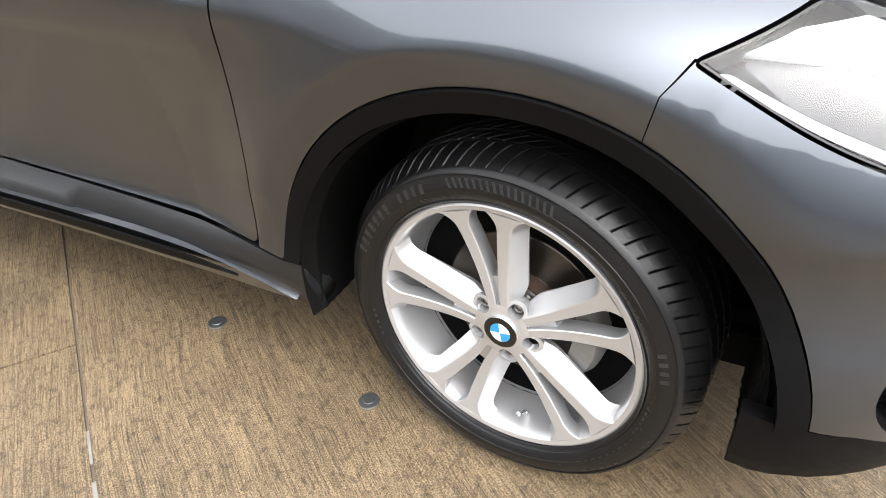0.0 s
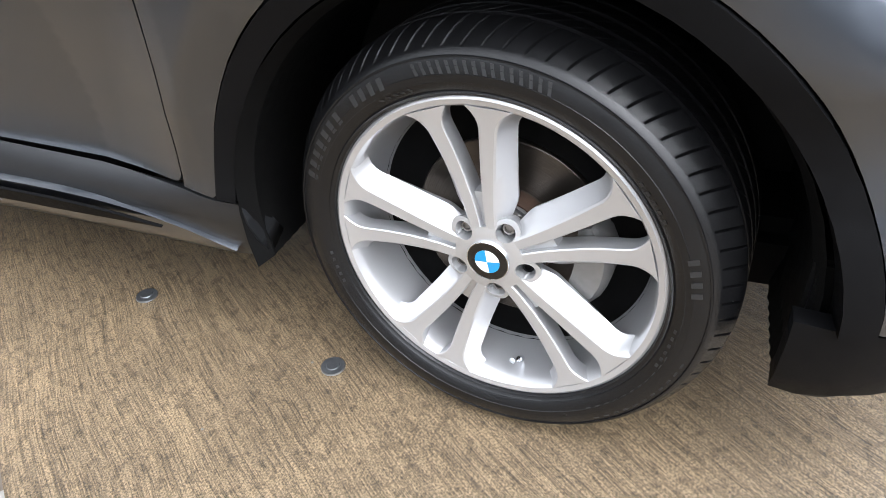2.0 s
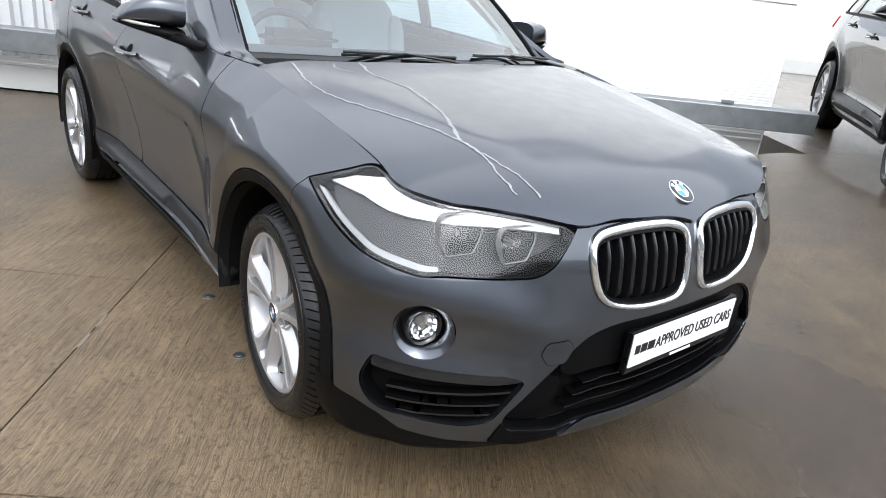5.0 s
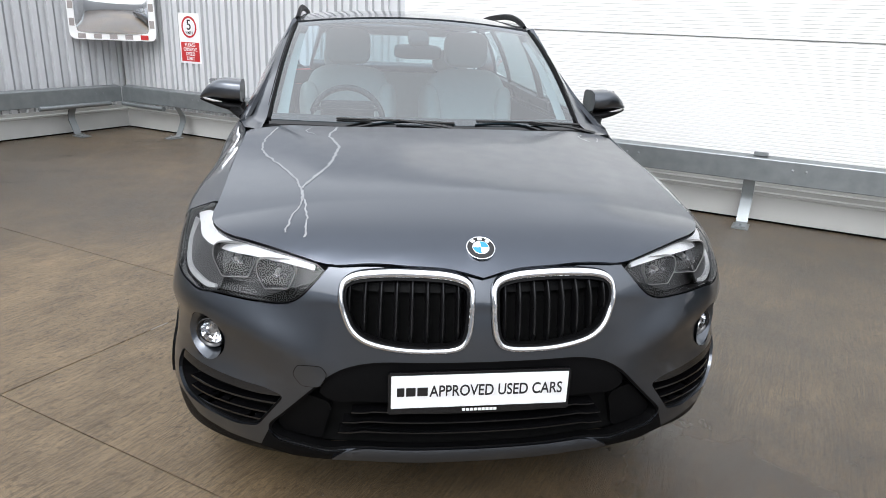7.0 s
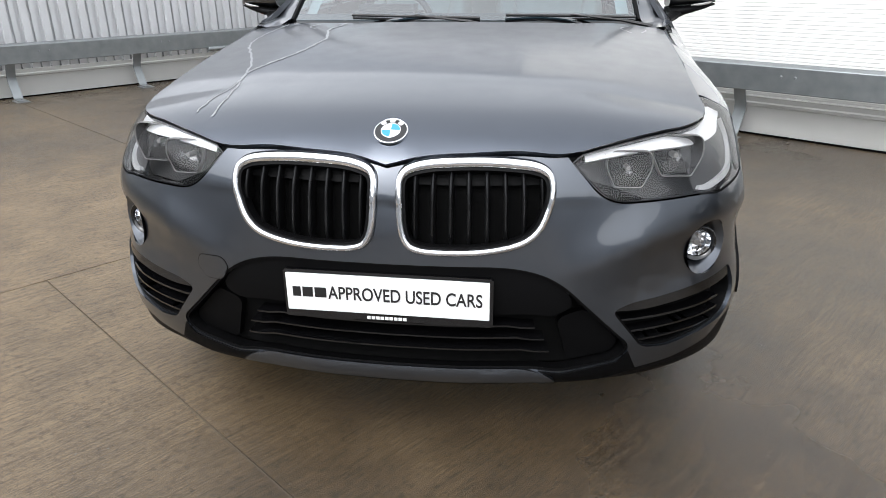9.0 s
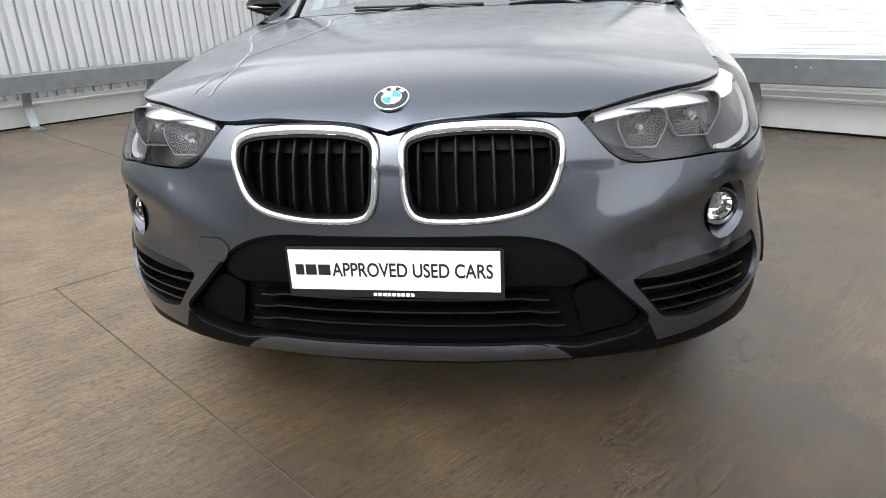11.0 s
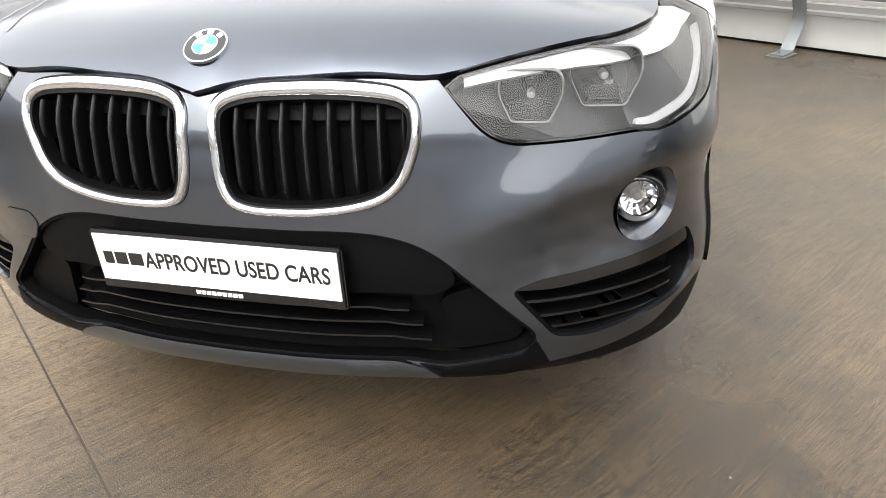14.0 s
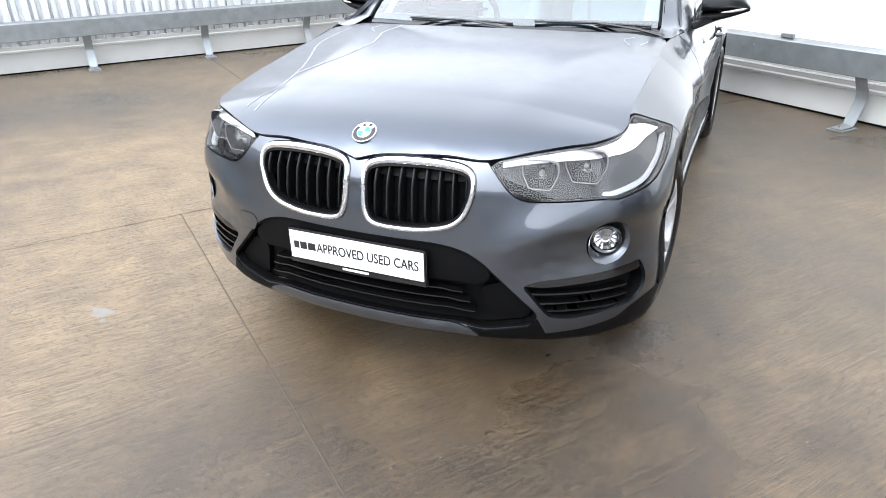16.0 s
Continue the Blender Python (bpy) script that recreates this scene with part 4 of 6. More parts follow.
            low = [bm.verts.new((r * math.cos(t), r * math.sin(t), zz(r) - 0.001)) for r, t in q]
            bm.faces.new(top)
            for i in range(4):
                bm.faces.new((low[i], low[(i + 1) % 4], top[(i + 1) % 4], top[i]))
    tagged(part("moulded_relief", bm, TYREMARK, tyre), kind="stuff")
    # brake disc and caliper
    bm = bmesh.new()
    lathe(bm, [(0.062, -0.060), (0.072, -0.062), (0.078, -0.085), (0.080, -0.088), (0.152, -0.088), (0.154, -0.09), (0.154, -0.114), (0.06, -0.114)], 64)
    disc = part("brake_disc", bm, DISC, parent, "worn steel brake disc", smooth=40)
    bm = bmesh.new()
    lathe(bm, [(0.050, -0.0575), (0.0735, -0.0600), (0.0795, -0.0850)], 48)
    part("disc_bell", bm, RUST, disc, "rusty disc bell", smooth=40)
    bm = bmesh.new()
    pts = []
    for i in range(9):
        a = radians(-38 + 62 * i / 8)
        pts.append((0.138 * math.cos(a), 0.138 * math.sin(a)))
    prev = None
    for i, (x, y) in enumerate(pts):
        d = Vector((x, y, 0)).normalized()
        e = 0.024 * (1 - 0.55 * abs(i / 4 - 1) ** 3)
        ring = [bm.verts.new(Vector((x, y, 0)) + d * o + Vector((0, 0, z))) for o, z in ((-e, -0.055), (e * 0.8, -0.052), (e * 1.25, -0.066), (e * 1.25, -0.13), (-e, -0.13))]
        if prev:
            for k in range(5):
                bm.faces.new((prev[k], prev[(k + 1) % 5], ring[(k + 1) % 5], ring[k]))
        else:
            bm.faces.new(ring)
        prev = ring
    bm.faces.new(prev[::-1])
    part("brake_caliper", bm, CAST, parent, "dull cast brake caliper", smooth=40)
    bm = bmesh.new()
    lathe(bm, [(0.2205, -0.092), (0.2195, -0.098), (0.05, -0.100), (0, -0.100)], 48)
    part("backing_plate", bm, DARK, parent, smooth=40)


TYREMARK = mat("tyre_lettering", (0.0112, 0.0112, 0.0116), 0.5, 0, 0.2, 60, 0.2, 900)


def disc_steel():
    m = mat("brake_steel", (0.093, 0.082, 0.071), 0.32, 0.9, 0.2, 30)
    n, l = m.node_tree.nodes, m.node_tree.links
    tc = n.new("ShaderNodeTexCoord")
    sx, le, wv = n.new("ShaderNodeSeparateXYZ"), n.new("ShaderNodeVectorMath"), n.new("ShaderNodeTexNoise")
    cm = n.new("ShaderNodeCombineXYZ")
    l.new(tc.outputs["Object"], sx.inputs[0])
    l.new(sx.outputs[0], cm.inputs[0])
    l.new(sx.outputs[1], cm.inputs[1])
    le.operation = "LENGTH"
    l.new(cm.outputs[0], le.inputs[0])
    wv.noise_dimensions = "1D"
    wv.inputs["Scale"].default_value = 420
    l.new(le.outputs["Value"], wv.inputs["W"])
    bp = n.new("ShaderNodeBump")
    bp.inputs["Strength"].default_value, bp.inputs["Distance"].default_value = 0.8, 0.001
    l.new(wv.outputs[0], bp.inputs["Height"])
    l.new(bp.outputs[0], n["Principled BSDF"].inputs["Normal"])
    return m


DISC = disc_steel()
STEER = -6.3
HUB_Z = 0.335
RIGHT = Matrix(((0, 0, -1, 0), (-1, 0, 0, 0), (0, 1, 0, 0), (0, 0, 0, 1)))
LEFT = Matrix(((0, 0, 1, 0), (1, 0, 0, 0), (0, 1, 0, 0), (0, 0, 0, 1)))
wheel = new("wheel")
wheel.parent = car
wheel.empty_display_size = 0.1
wheel_parts(wheel)
wheel.matrix_basis = pose(-0.888, 0, HUB_Z, 0, 0, STEER) @ RIGHT
for m in (pose(0.888, 0, HUB_Z, 0, 0, STEER) @ LEFT, pose(-0.893, 2.67, HUB_Z) @ RIGHT @ pose(0, 0, 0, 0, 0, 35), pose(0.893, 2.67, HUB_Z) @ LEFT @ pose(0, 0, 0, 0, 0, 20)):
    w2 = copy_thing(wheel, m)
    w2.parent = car
# dark liners over the wheels and the underbody
for yc in (0.0, 2.67):
    for s in (1, -1):
        bm = bmesh.new()
        n = 28
        rows = []
        for x, r in [(0.50, 0.405), (0.70, 0.405)] + [(0.72 + 0.0125 * k, 0.405 if k % 2 else 0.402) for k in range(13)] + [(0.885, 0.408), (0.905, 0.414)]:
            rows.append([bm.verts.new((s * x, yc + ARCH_Y + r * math.cos(math.pi * (i / n * 1.155 - 0.065)), ARCH_Z + r * math.sin(math.pi * (i / n * 1.155 - 0.065)))) for i in range(n + 1)])
        for a, b in zip(rows, rows[1:]):
            for i in range(n):
                bm.faces.new((a[i], a[i + 1], b[i + 1], b[i]))
        c = bm.verts.new((s * 0.50, yc, ARCH_Z))
        for i in range(n):
            bm.faces.new((rows[0][i], rows[0][i + 1], c))
        part("wheel_liner", bm, LINER, car, "ribbed black wheel liner", smooth=30)
for s in (1, -1):
    bm = bmesh.new()
    box(bm, min(s * 0.72, s * 0.885), max(s * 0.72, s * 0.885), -0.490, -0.408, 0.250, 0.420, bevel=0.006)
    part("corner_filler", bm, LINER, car)
# plain dark boxes, unseen, added to block light through the car
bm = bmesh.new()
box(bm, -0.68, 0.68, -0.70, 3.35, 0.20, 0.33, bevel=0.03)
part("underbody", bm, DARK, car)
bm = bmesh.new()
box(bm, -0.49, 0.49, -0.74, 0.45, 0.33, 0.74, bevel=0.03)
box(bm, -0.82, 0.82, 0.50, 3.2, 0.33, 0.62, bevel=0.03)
part("inner_block", bm, DARK, car)

# ---- front details ----


def shrink(poly, d):
    """An outline moved inwards by d."""
    P = [np.array(p, float) for p in poly]
    area = sum(P[i][0] * P[(i + 1) % len(P)][1] - P[(i + 1) % len(P)][0] * P[i][1] for i in range(len(P)))
    out = []
    for i in range(len(P)):
        t = P[(i + 1) % len(P)] - P[i - 1]
        t = t / (np.linalg.norm(t) + 1e-9)
        out.append(P[i] + np.array((-t[1], t[0])) * (d if area > 0 else -d))
    return out


def span(poly, x):
    """The lowest and highest point of an outline at x."""
    zs = []
    for i in range(len(poly)):
        a, b = poly[i], poly[(i + 1) % len(poly)]
        if (a[0] - x) * (b[0] - x) < 0:
            zs.append(a[1] + (b[1] - a[1]) * (x - a[0]) / (b[0] - a[0]))
    return (min(zs), max(zs)) if zs else None


def frame_at(u, z):
    """A pose on the body with its z axis outwards and its y axis up the body."""
    p, e = Vector(body(u, z)), 0.004
    du = Vector(body(u + e, z)) - Vector(body(u - e, z))
    dv = Vector(body(u, z + e)) - Vector(body(u, z - e))
    n = du.cross(dv).normalized()
    if n.dot(Vector((p.x, p.y - 1.3, 0))) < 0:
        n = -n
    x = dv.cross(n).normalized()
    y = n.cross(x)
    return Matrix(((x.x, y.x, n.x, p.x), (x.y, y.y, n.y, p.y), (x.z, y.z, n.z, p.z), (0, 0, 0, 1)))


for s in (1, -1):
    def on(poly):
        return [np.array(p, float) for p in poly] if s > 0 else mirror(poly)

    # kidney grille: bright frame, black inner lip, upright slats
    grille = new("kidney_grille")
    grille.parent = car
    inner = [p - np.array((0, 0.007 * min(1, max(0, (p[1] - 0.70) / 0.09)))) for p in shrink(KIDNEY, 0.0190)]
    loop = densify(KIDNEY, 0.010)
    bm = bmesh.new()
    rows = []
    for d, lift in ((0.001, -0.012), (0.0010, 0.004), (0.0035, 0.0105), (0.0090, 0.0145), (0.0150, 0.0135), (0.0190, 0.007), (0.0200, -0.012)):
        ring = []
        for p in shrink(loop, d):
            k = min(1, max(0, (p[1] - 0.70) / 0.09)) * (d - 0.001) / 0.019
            f = frame_at(p[0] * s, p[1] - 0.007 * k)
            ring.append(bm.verts.new(f.translation + Vector((f[0][2], f[1][2], f[2][2])) * lift))
        rows.append(ring)
    for a, b in zip(rows, rows[1:]):
        for i in range(len(a)):
            bm.faces.new((a[i], a[(i + 1) % len(a)], b[(i + 1) % len(a)], b[i]))
    bmesh.ops.recalc_face_normals(bm, faces=bm.faces[:])
    part("grille_frame", bm, CHROME, grille, "bright chrome grille frame", smooth=60)
    panel("grille_lip", grille, TRIM, body, on(inner), [on(shrink(inner, 0.006))], 0.014, 0.03, 0.004)
    shutter = [(u, z) for u, z in shrink(inner, 0.002) if z > 0.765]
    panel("shutter", grille, SATIN, body, on(shutter), (), 0.02, 0.0, -0.034, "black flap behind the slats")
    box_k = shrink(KIDNEY, 0.022)
    for k in range(8):
        x = 0.068 + 0.0445 * k
        sp = span(box_k, x)
        if sp and sp[1] - sp[0] > 0.05:
            z0, z1 = sp
            bm = bmesh.new()
            prev = None
            for i in range(9):
                z = z0 + (z1 - z0) * i / 8
                p = Vector(body(U(x) * s, z))
                dy = 0.010 + (0.012 if i == 0 else 0) - 0.004 * math.sin(math.pi * i / 8)
                ring = [bm.verts.new(p + Vector((dx, dyy + dy, 0))) for dx, dyy in ((-0.0052, 0.010), (-0.0032, 0.001), (0.0, -0.001), (0.0032, 0.001), (0.0052, 0.010), (0.0045, 0.045), (-0.0045, 0.045))]
                if prev:
                    for j in range(7):
                        bm.faces.new((prev[j], prev[(j + 1) % 7], ring[(j + 1) % 7], ring[j]))
                else:
                    bm.faces.new(ring)
                prev = ring
            bm.faces.new(prev[::-1])
            part("grille_slat", bm, SLAT, grille, smooth=50)
    # headlamp
    lamp = new("headlamp")
    lamp.parent = car
    lens = panel("lens", lamp, LENS, body, on(shrink(LAMP, 0.004)), (), 0.022, 0.0, 0.002, "clear lamp lens")
    lens.visible_shadow = False
    panel("lamp_rim", lamp, GLOSS, body, on(shrink(LAMP, 0.001)), [on(shrink(LAMP, 0.0035))], 0.02, 0.05, -0.001)
    panel("lamp_housing", lamp, LAMPGREY, body, on(shrink(LAMP, 0.004)), (), 0.03, 0.0, -0.075)
    shell = rounded([(U(0.765), 0.725, 0.02), (U(0.745), top_z(U(0.745)) - 0.03, 0.02), (UY(-0.45), top_z(UY(-0.45)) - 0.02, 0.03), (UY(-0.30), 0.862, 0.01), (UY(-0.40), 0.79, 0.04), (UY(-0.50), 0.725, 0.03), (U(0.80), 0.703, 0.02)])
    panel("outer_shell", lamp, LAMPMID, body, on(shell), (), 0.02, 0.0, -0.032, "pale outer reflector")
    # lamp strip whitened to carry the sky's reflection on the lens
    brow = [np.array((u, top_z(u) - 0.0085)) for u in np.linspace(U(0.49), UY(-0.45), 12)] + [np.array((UY(-0.36), 0.890)), np.array((UY(-0.30), 0.866))] + [np.array((u, top_z(u) - 0.012 - d)) for u, d in zip(np.linspace(UY(-0.42), U(0.49), 12), np.linspace(0.046, 0.010, 12))]
    panel("sheen_brow", lamp, LAMPWHITE, body, on(brow), (), 0.02, 0.012, -0.016, "bright lamp strip, whitened as sky reflected in the lens")
    drl = rounded([(UY(-0.268), 0.847, 0.004), (UY(-0.290), 0.846, 0.004), (UY(-0.40), 0.797, 0.03), (UY(-0.51), 0.757, 0.03), (U(0.80), 0.737, 0.02), (U(0.775), 0.738, 0.005), (U(0.770), 0.727, 0.005), (U(0.80), 0.722, 0.02), (UY(-0.51), 0.744, 0.03), (UY(-0.40), 0.784, 0.03)])
    panel("day_light", lamp, LIGHTGUIDE, body, on(drl), (), 0.02, 0.015, -0.022, "white daytime light guide")
    for x, z, r in ((0.594, 0.786, 0.056), (0.722, 0.806, 0.064)):
        m = frame_at(U(x) * s, z)
        eye = new("lamp_eye")
        eye.parent = lamp
        fwd = Vector((m[0][2] * 0.4, m[1][2] - 0.5, m[2][2] * 0.3)).normalized()
        mm = look(m.translation + fwd * 5, m.translation)
        mm.translation = m.translation - fwd * 0.045
        form = rounded([(-1.0, 0.10, 0.3), (-0.90, 0.80, 0.35), (0.90, 0.80, 0.35), (1.0, 0.10, 0.3), (0.58, -0.78, 0.12), (-0.58, -0.78, 0.12)], 4)

        def loft(name, steps, material, lab="", smooth=30):
            bm = bmesh.new()
            rings = [[bm.verts.new(mm @ Vector((q[0] * r * k, q[1] * r * k, z2))) for q in form] for k, z2 in steps]
            for a, b in zip(rings, rings[1:]):
                for i in range(len(a)):
                    bm.faces.new((a[i], a[(i + 1) % len(a)], b[(i + 1) % len(a)], b[i]))
            if name == "reflector":
                bm.faces.new(rings[0])
            part(name, bm, material, eye, lab, smooth=smooth)

        loft("reflector", ((0.16, -0.034), (0.45, -0.028), (0.72, -0.013), (0.92, 0.006), (1.0, 0.018)), CHROMEISH, "stepped silver reflector", 12)
        loft("bezel", ((0.99, 0.017), (1.02, 0.0205), (1.05, 0.017), (1.06, 0.004)), CAST, "pale bezel")
        bm = bmesh.new()
        for j in range(5):
            for i in range(9 - abs(j - 2)):
                cx = (i - (8 - abs(j - 2)) / 2) * r * 0.125
                cz = -r * 0.62 + r * 0.085 * j
                box(bm, cx - r * 0.052, cx + r * 0.052, cz - r * 0.034, cz + r * 0.034, 0.002, 0.0065, mm)
        tagged(part("step_lens", bm, CHROMEISH, eye), kind="stuff")
        bm = bmesh.new()
        lathe(bm, [(0, 0.004), (r * 0.10, 0.003), (r * 0.13, -0.006), (r * 0.13, -0.030)], 16, mm)
        part("bulb_cap", bm, CAST, eye, smooth=50)
    # fog lamp in its round recess
    fog = new("fog_lamp")
    fog.parent = car
    m = frame_at(FOG_U * s, FOG_Z)
    tilt = look(Vector((0, 0, 0)) + Vector((s * 0.25, -1, 0)), (0, 0, 0))
    tilt.translation = m.translation - Vector((m[0][2], m[1][2], m[2][2])) * 0.012 + Vector((-0.004 * s, 0, 0))
    bm = bmesh.new()
    lathe(bm, [(0.0752, 0.001), (0.068, -0.005), (0.057, -0.018), (0.050, -0.032)], 40, m)
    part("recess", bm, PAINT, fog, smooth=50)
    bm = bmesh.new()
    lathe(bm, [(0.052, -0.03), (0.0515, -0.016), (0.049, -0.008), (0.046, -0.006), (0.038, -0.010), (0.036, -0.018)], 40, tilt)
    part("bezel", bm, GLOSS, fog, smooth=50)
    bm = bmesh.new()
    lathe(bm, [(0.010, -0.038), (0.020, -0.034), (0.030, -0.024), (0.036, -0.012)], 14, tilt)
    part("reflector", bm, CHROME, fog, "faceted chrome reflector", smooth=8)
    bm = bmesh.new()
    lathe(bm, [(0, -0.016), (0.009, -0.018), (0.011, -0.038)], 16, tilt)
    part("bulb_shield", bm, CAST, fog, smooth=50)
    bm = bmesh.new()
    lathe(bm, [(0, -0.007), (0.02, -0.0082), (0.0365, -0.0115)], 32, tilt)
    part("lens", bm, LENS, fog, smooth=60).visible_shadow = False
    # side air intake with fins
    air = new("air_intake")
    air.parent = car
    panel("intake_flange", air, GLOSS, body, on(rounded([(U(0.556), 0.436, 0.01), (U(0.60), 0.456, 0.02), (UY(-0.547), 0.489, 0.01), (UY(-0.545), 0.462, 0.01), (U(0.62), 0.434, 0.02)])), (), 0.02, 0.05, -0.004)
    panel("intake_wall", air, SATIN, body, on(INTAKE), [on(shrink(INTAKE, 0.006))], 0.02, 0.05, -0.010)
    for z, x0 in ((0.408, 0.575), (0.375, 0.605), (0.345, 0.625)):
        y1 = -0.58 if z > 0.35 else -0.60
        fin = [np.array((u, zz + 0.028 * (u - U(x0)))) for zz, us in ((z, np.linspace(U(x0), UY(y1), 8)), (z - 0.006, np.linspace(UY(y1), U(x0), 8))) for u in us]
        panel("fin", air, GLOSS, body, on(fin), (), 0.02, 0.035, -0.012, "gloss black fin")
# cover of the towing eye
cover = rounded([(-U(0.435), 0.520, 0.012), (-U(0.452), 0.545, 0.012), (-U(0.515), 0.545, 0.012), (-U(0.528), 0.515, 0.012), (-U(0.505), 0.480, 0.012), (-U(0.455), 0.480, 0.012)])
panel("towing_cover", car, PAINT, body, cover, (), 0.014, 0.01, 0.0016)
panel("towing_cover_gap", car, DARK, body, shrink(cover, -0.0018), (), 0.014, 0.0, 0.0005)

# centre apron: black mount for the plate, fins below it
mount = rounded([(U(0.31), 0.562, 0.08), (U(0.415), 0.530, 0.06), (U(0.47), 0.46, 0.05), (U(0.42), 0.425, 0.05), (U(0.36), 0.432, 0.03), (-U(0.36), 0.432, 0.03), (-U(0.42), 0.425, 0.05), (-U(0.47), 0.46, 0.05), (-U(0.415), 0.530, 0.06), (-U(0.31), 0.562, 0.08)])
apron = new("lower_grille")
apron.parent = car
panel("apron_lip", apron, SATIN, body, APRON, [shrink(APRON, 0.007)], 0.03, 0.04, -0.004)
panel("plate_mount", apron, SATIN, body, mount, (), 0.03, 0.02, -0.012, "satin black plate mount")
for s in (1, -1):
    cheek = rounded([(U(0.50), 0.435, 0.02), (U(0.585), 0.335, 0.02), (U(0.57), 0.30, 0.02), (U(0.46), 0.283, 0.02), (U(0.425), 0.41, 0.03)])
    panel("cheek", apron, SATIN, body, cheek if s > 0 else mirror(cheek), (), 0.03, 0.02, -0.030)
for z, x in ((0.402, 0.37), (0.366, 0.395), (0.326, 0.41)):
    fin = [np.array((u, zz - (0.006 if abs(u) > U(x - 0.05) else 0))) for zz, us in ((z, np.linspace(-U(x), U(x), 23)), (z - 0.005, np.linspace(U(x), -U(x), 23))) for u in us]
    panel("fin", apron, GLOSS, body, fin, (), 0.04, 0.04, -0.008, "gloss black fin")
lip = rounded([(-U(0.40), 0.262, 0.02), (-U(0.34), 0.276, 0.02), (U(0.34), 0.276, 0.02), (U(0.40), 0.262, 0.02), (U(0.43), 0.240, 0.01), (-U(0.43), 0.240, 0.01)])
panel("lip", apron, PAINT, body, lip, (), 0.03, 0.03, 0.012, "dark grey lower lip")

# show plate
plate = new("show_plate")
plate.parent = car
PY = -0.876
bm = bmesh.new()
box(bm, -0.268, 0.268, PY + 0.001, PY + 0.022, 0.412, 0.545, bevel=0.004)
part("plate_holder", bm, GLOSS, plate, "black plastic plate holder")
bm = bmesh.new()
box(bm, -0.2595, 0.2595, PY - 0.002, PY + 0.002, 0.4345, 0.5375, bevel=0.001)
part("plate", bm, WHITE, plate, "white show plate with black letters")


def lettering(text, size, at, material, parent, width=None, rot=None, depth=0.0006):
    cu = bpy.data.curves.new("lettering", "FONT")
    cu.offset = size * 0.010
    cu.body, cu.size, cu.align_x, cu.align_y, cu.extrude = text, size, "CENTER", "CENTER", depth
    tmp = bpy.data.objects.new("lettering", cu)
    scene.collection.objects.link(tmp)
    me = bpy.data.meshes.new_from_object(tmp.evaluated_get(bpy.context.evaluated_depsgraph_get()))
    bpy.data.objects.remove(tmp)
    sx = 1.0
    if width:
        xs = [v.co.x for v in me.vertices]
        sx = width / (max(xs) - min(xs))
        c = (max(xs) + min(xs)) / 2
        for v in me.vertices:
            v.co.x = (v.co.x - c) * sx
    me.name = "lettering"
    m = Matrix.Translation(at) @ (rot if rot is not None else pose(0, 0, 0, 90, 0, 0))
    return place("lettering", me, material, parent, m=m)


lettering("APPROVED USED CARS", 0.050, (0.046, PY - 0.003, 0.486), INK, plate, 0.392)
for k, (x0, x1) in enumerate(((-0.243, -0.222), (-0.217, -0.190), (-0.185, -0.155))):
    bm = bmesh.new()
    box(bm, x0, x1, PY - 0.0036, PY - 0.0015, 0.4735, 0.5005, bevel=0.0005)
    part("mark_bar", bm, INK, plate)
bm = bmesh.new()
for k in range(9):
    box(bm, -0.052 + 0.0116 * k, -0.043 + 0.0116 * k, PY - 0.0006, PY + 0.003, 0.4185, 0.4265)
tagged(part("dealer_line", bm, WHITE, plate, "small white printed line"), kind="stuff")

# bonnet badge
badge = new("bonnet_badge")
badge.parent = car
e = 0.01
bp = Vector((0, -0.752, hood_z(0, -0.752)))
bn = Vector((0, -(hood_z(0, -0.752 + e) - hood_z(0, -0.752 - e)) / (2 * e), 1)).normalized()
by = Vector((0, bn.z, -bn.y))
BM = Matrix(((1, 0, 0, bp.x), (0, by.y, bn.y, bp.y), (0, by.z, bn.z, bp.z), (0, 0, 0, 1)))
for nm, prof, mt in (("badge_rim", [(0.0425, -0.002), (0.0425, 0.004), (0.041, 0.0052), (0.0395, 0.0045)], CHROME), ("badge_ring", [(0.0396, 0.0045), (0.0245, 0.0055)], GLOSS), ("badge_line", [(0.0248, 0.0056), (0.0235, 0.0062), (0.0225, 0.0058)], CHROME)):
    bm = bmesh.new()
    lathe(bm, prof, 48, BM)
    part(nm, bm, mt, badge, smooth=50)
for k in range(4):
    bm = bmesh.new()
    c = bm.verts.new(BM @ Vector((0, 0, 0.0068)))
    av = [bm.verts.new(BM @ Vector((0.0228 * math.cos(radians(90 * k + 9 * i)), 0.0228 * math.sin(radians(90 * k + 9 * i)), 0.006))) for i in range(11)]
    for a, b in zip(av, av[1:]):
        bm.faces.new((c, a, b))
    part("badge_quarter", bm, BLUE if k % 2 == 0 else WHITE, badge)
for k in range(3):
    bm = bmesh.new()
    a = radians(90 + 42 * (k - 1))
    box(bm, -0.006, 0.006, -0.005, 0.005, 0.0052, 0.0060, BM @ pose(0.032 * math.cos(a), 0.032 * math.sin(a), 0, 0, 0, math.degrees(a) - 90))
    part("badge_mark", bm, WHITE, badge)

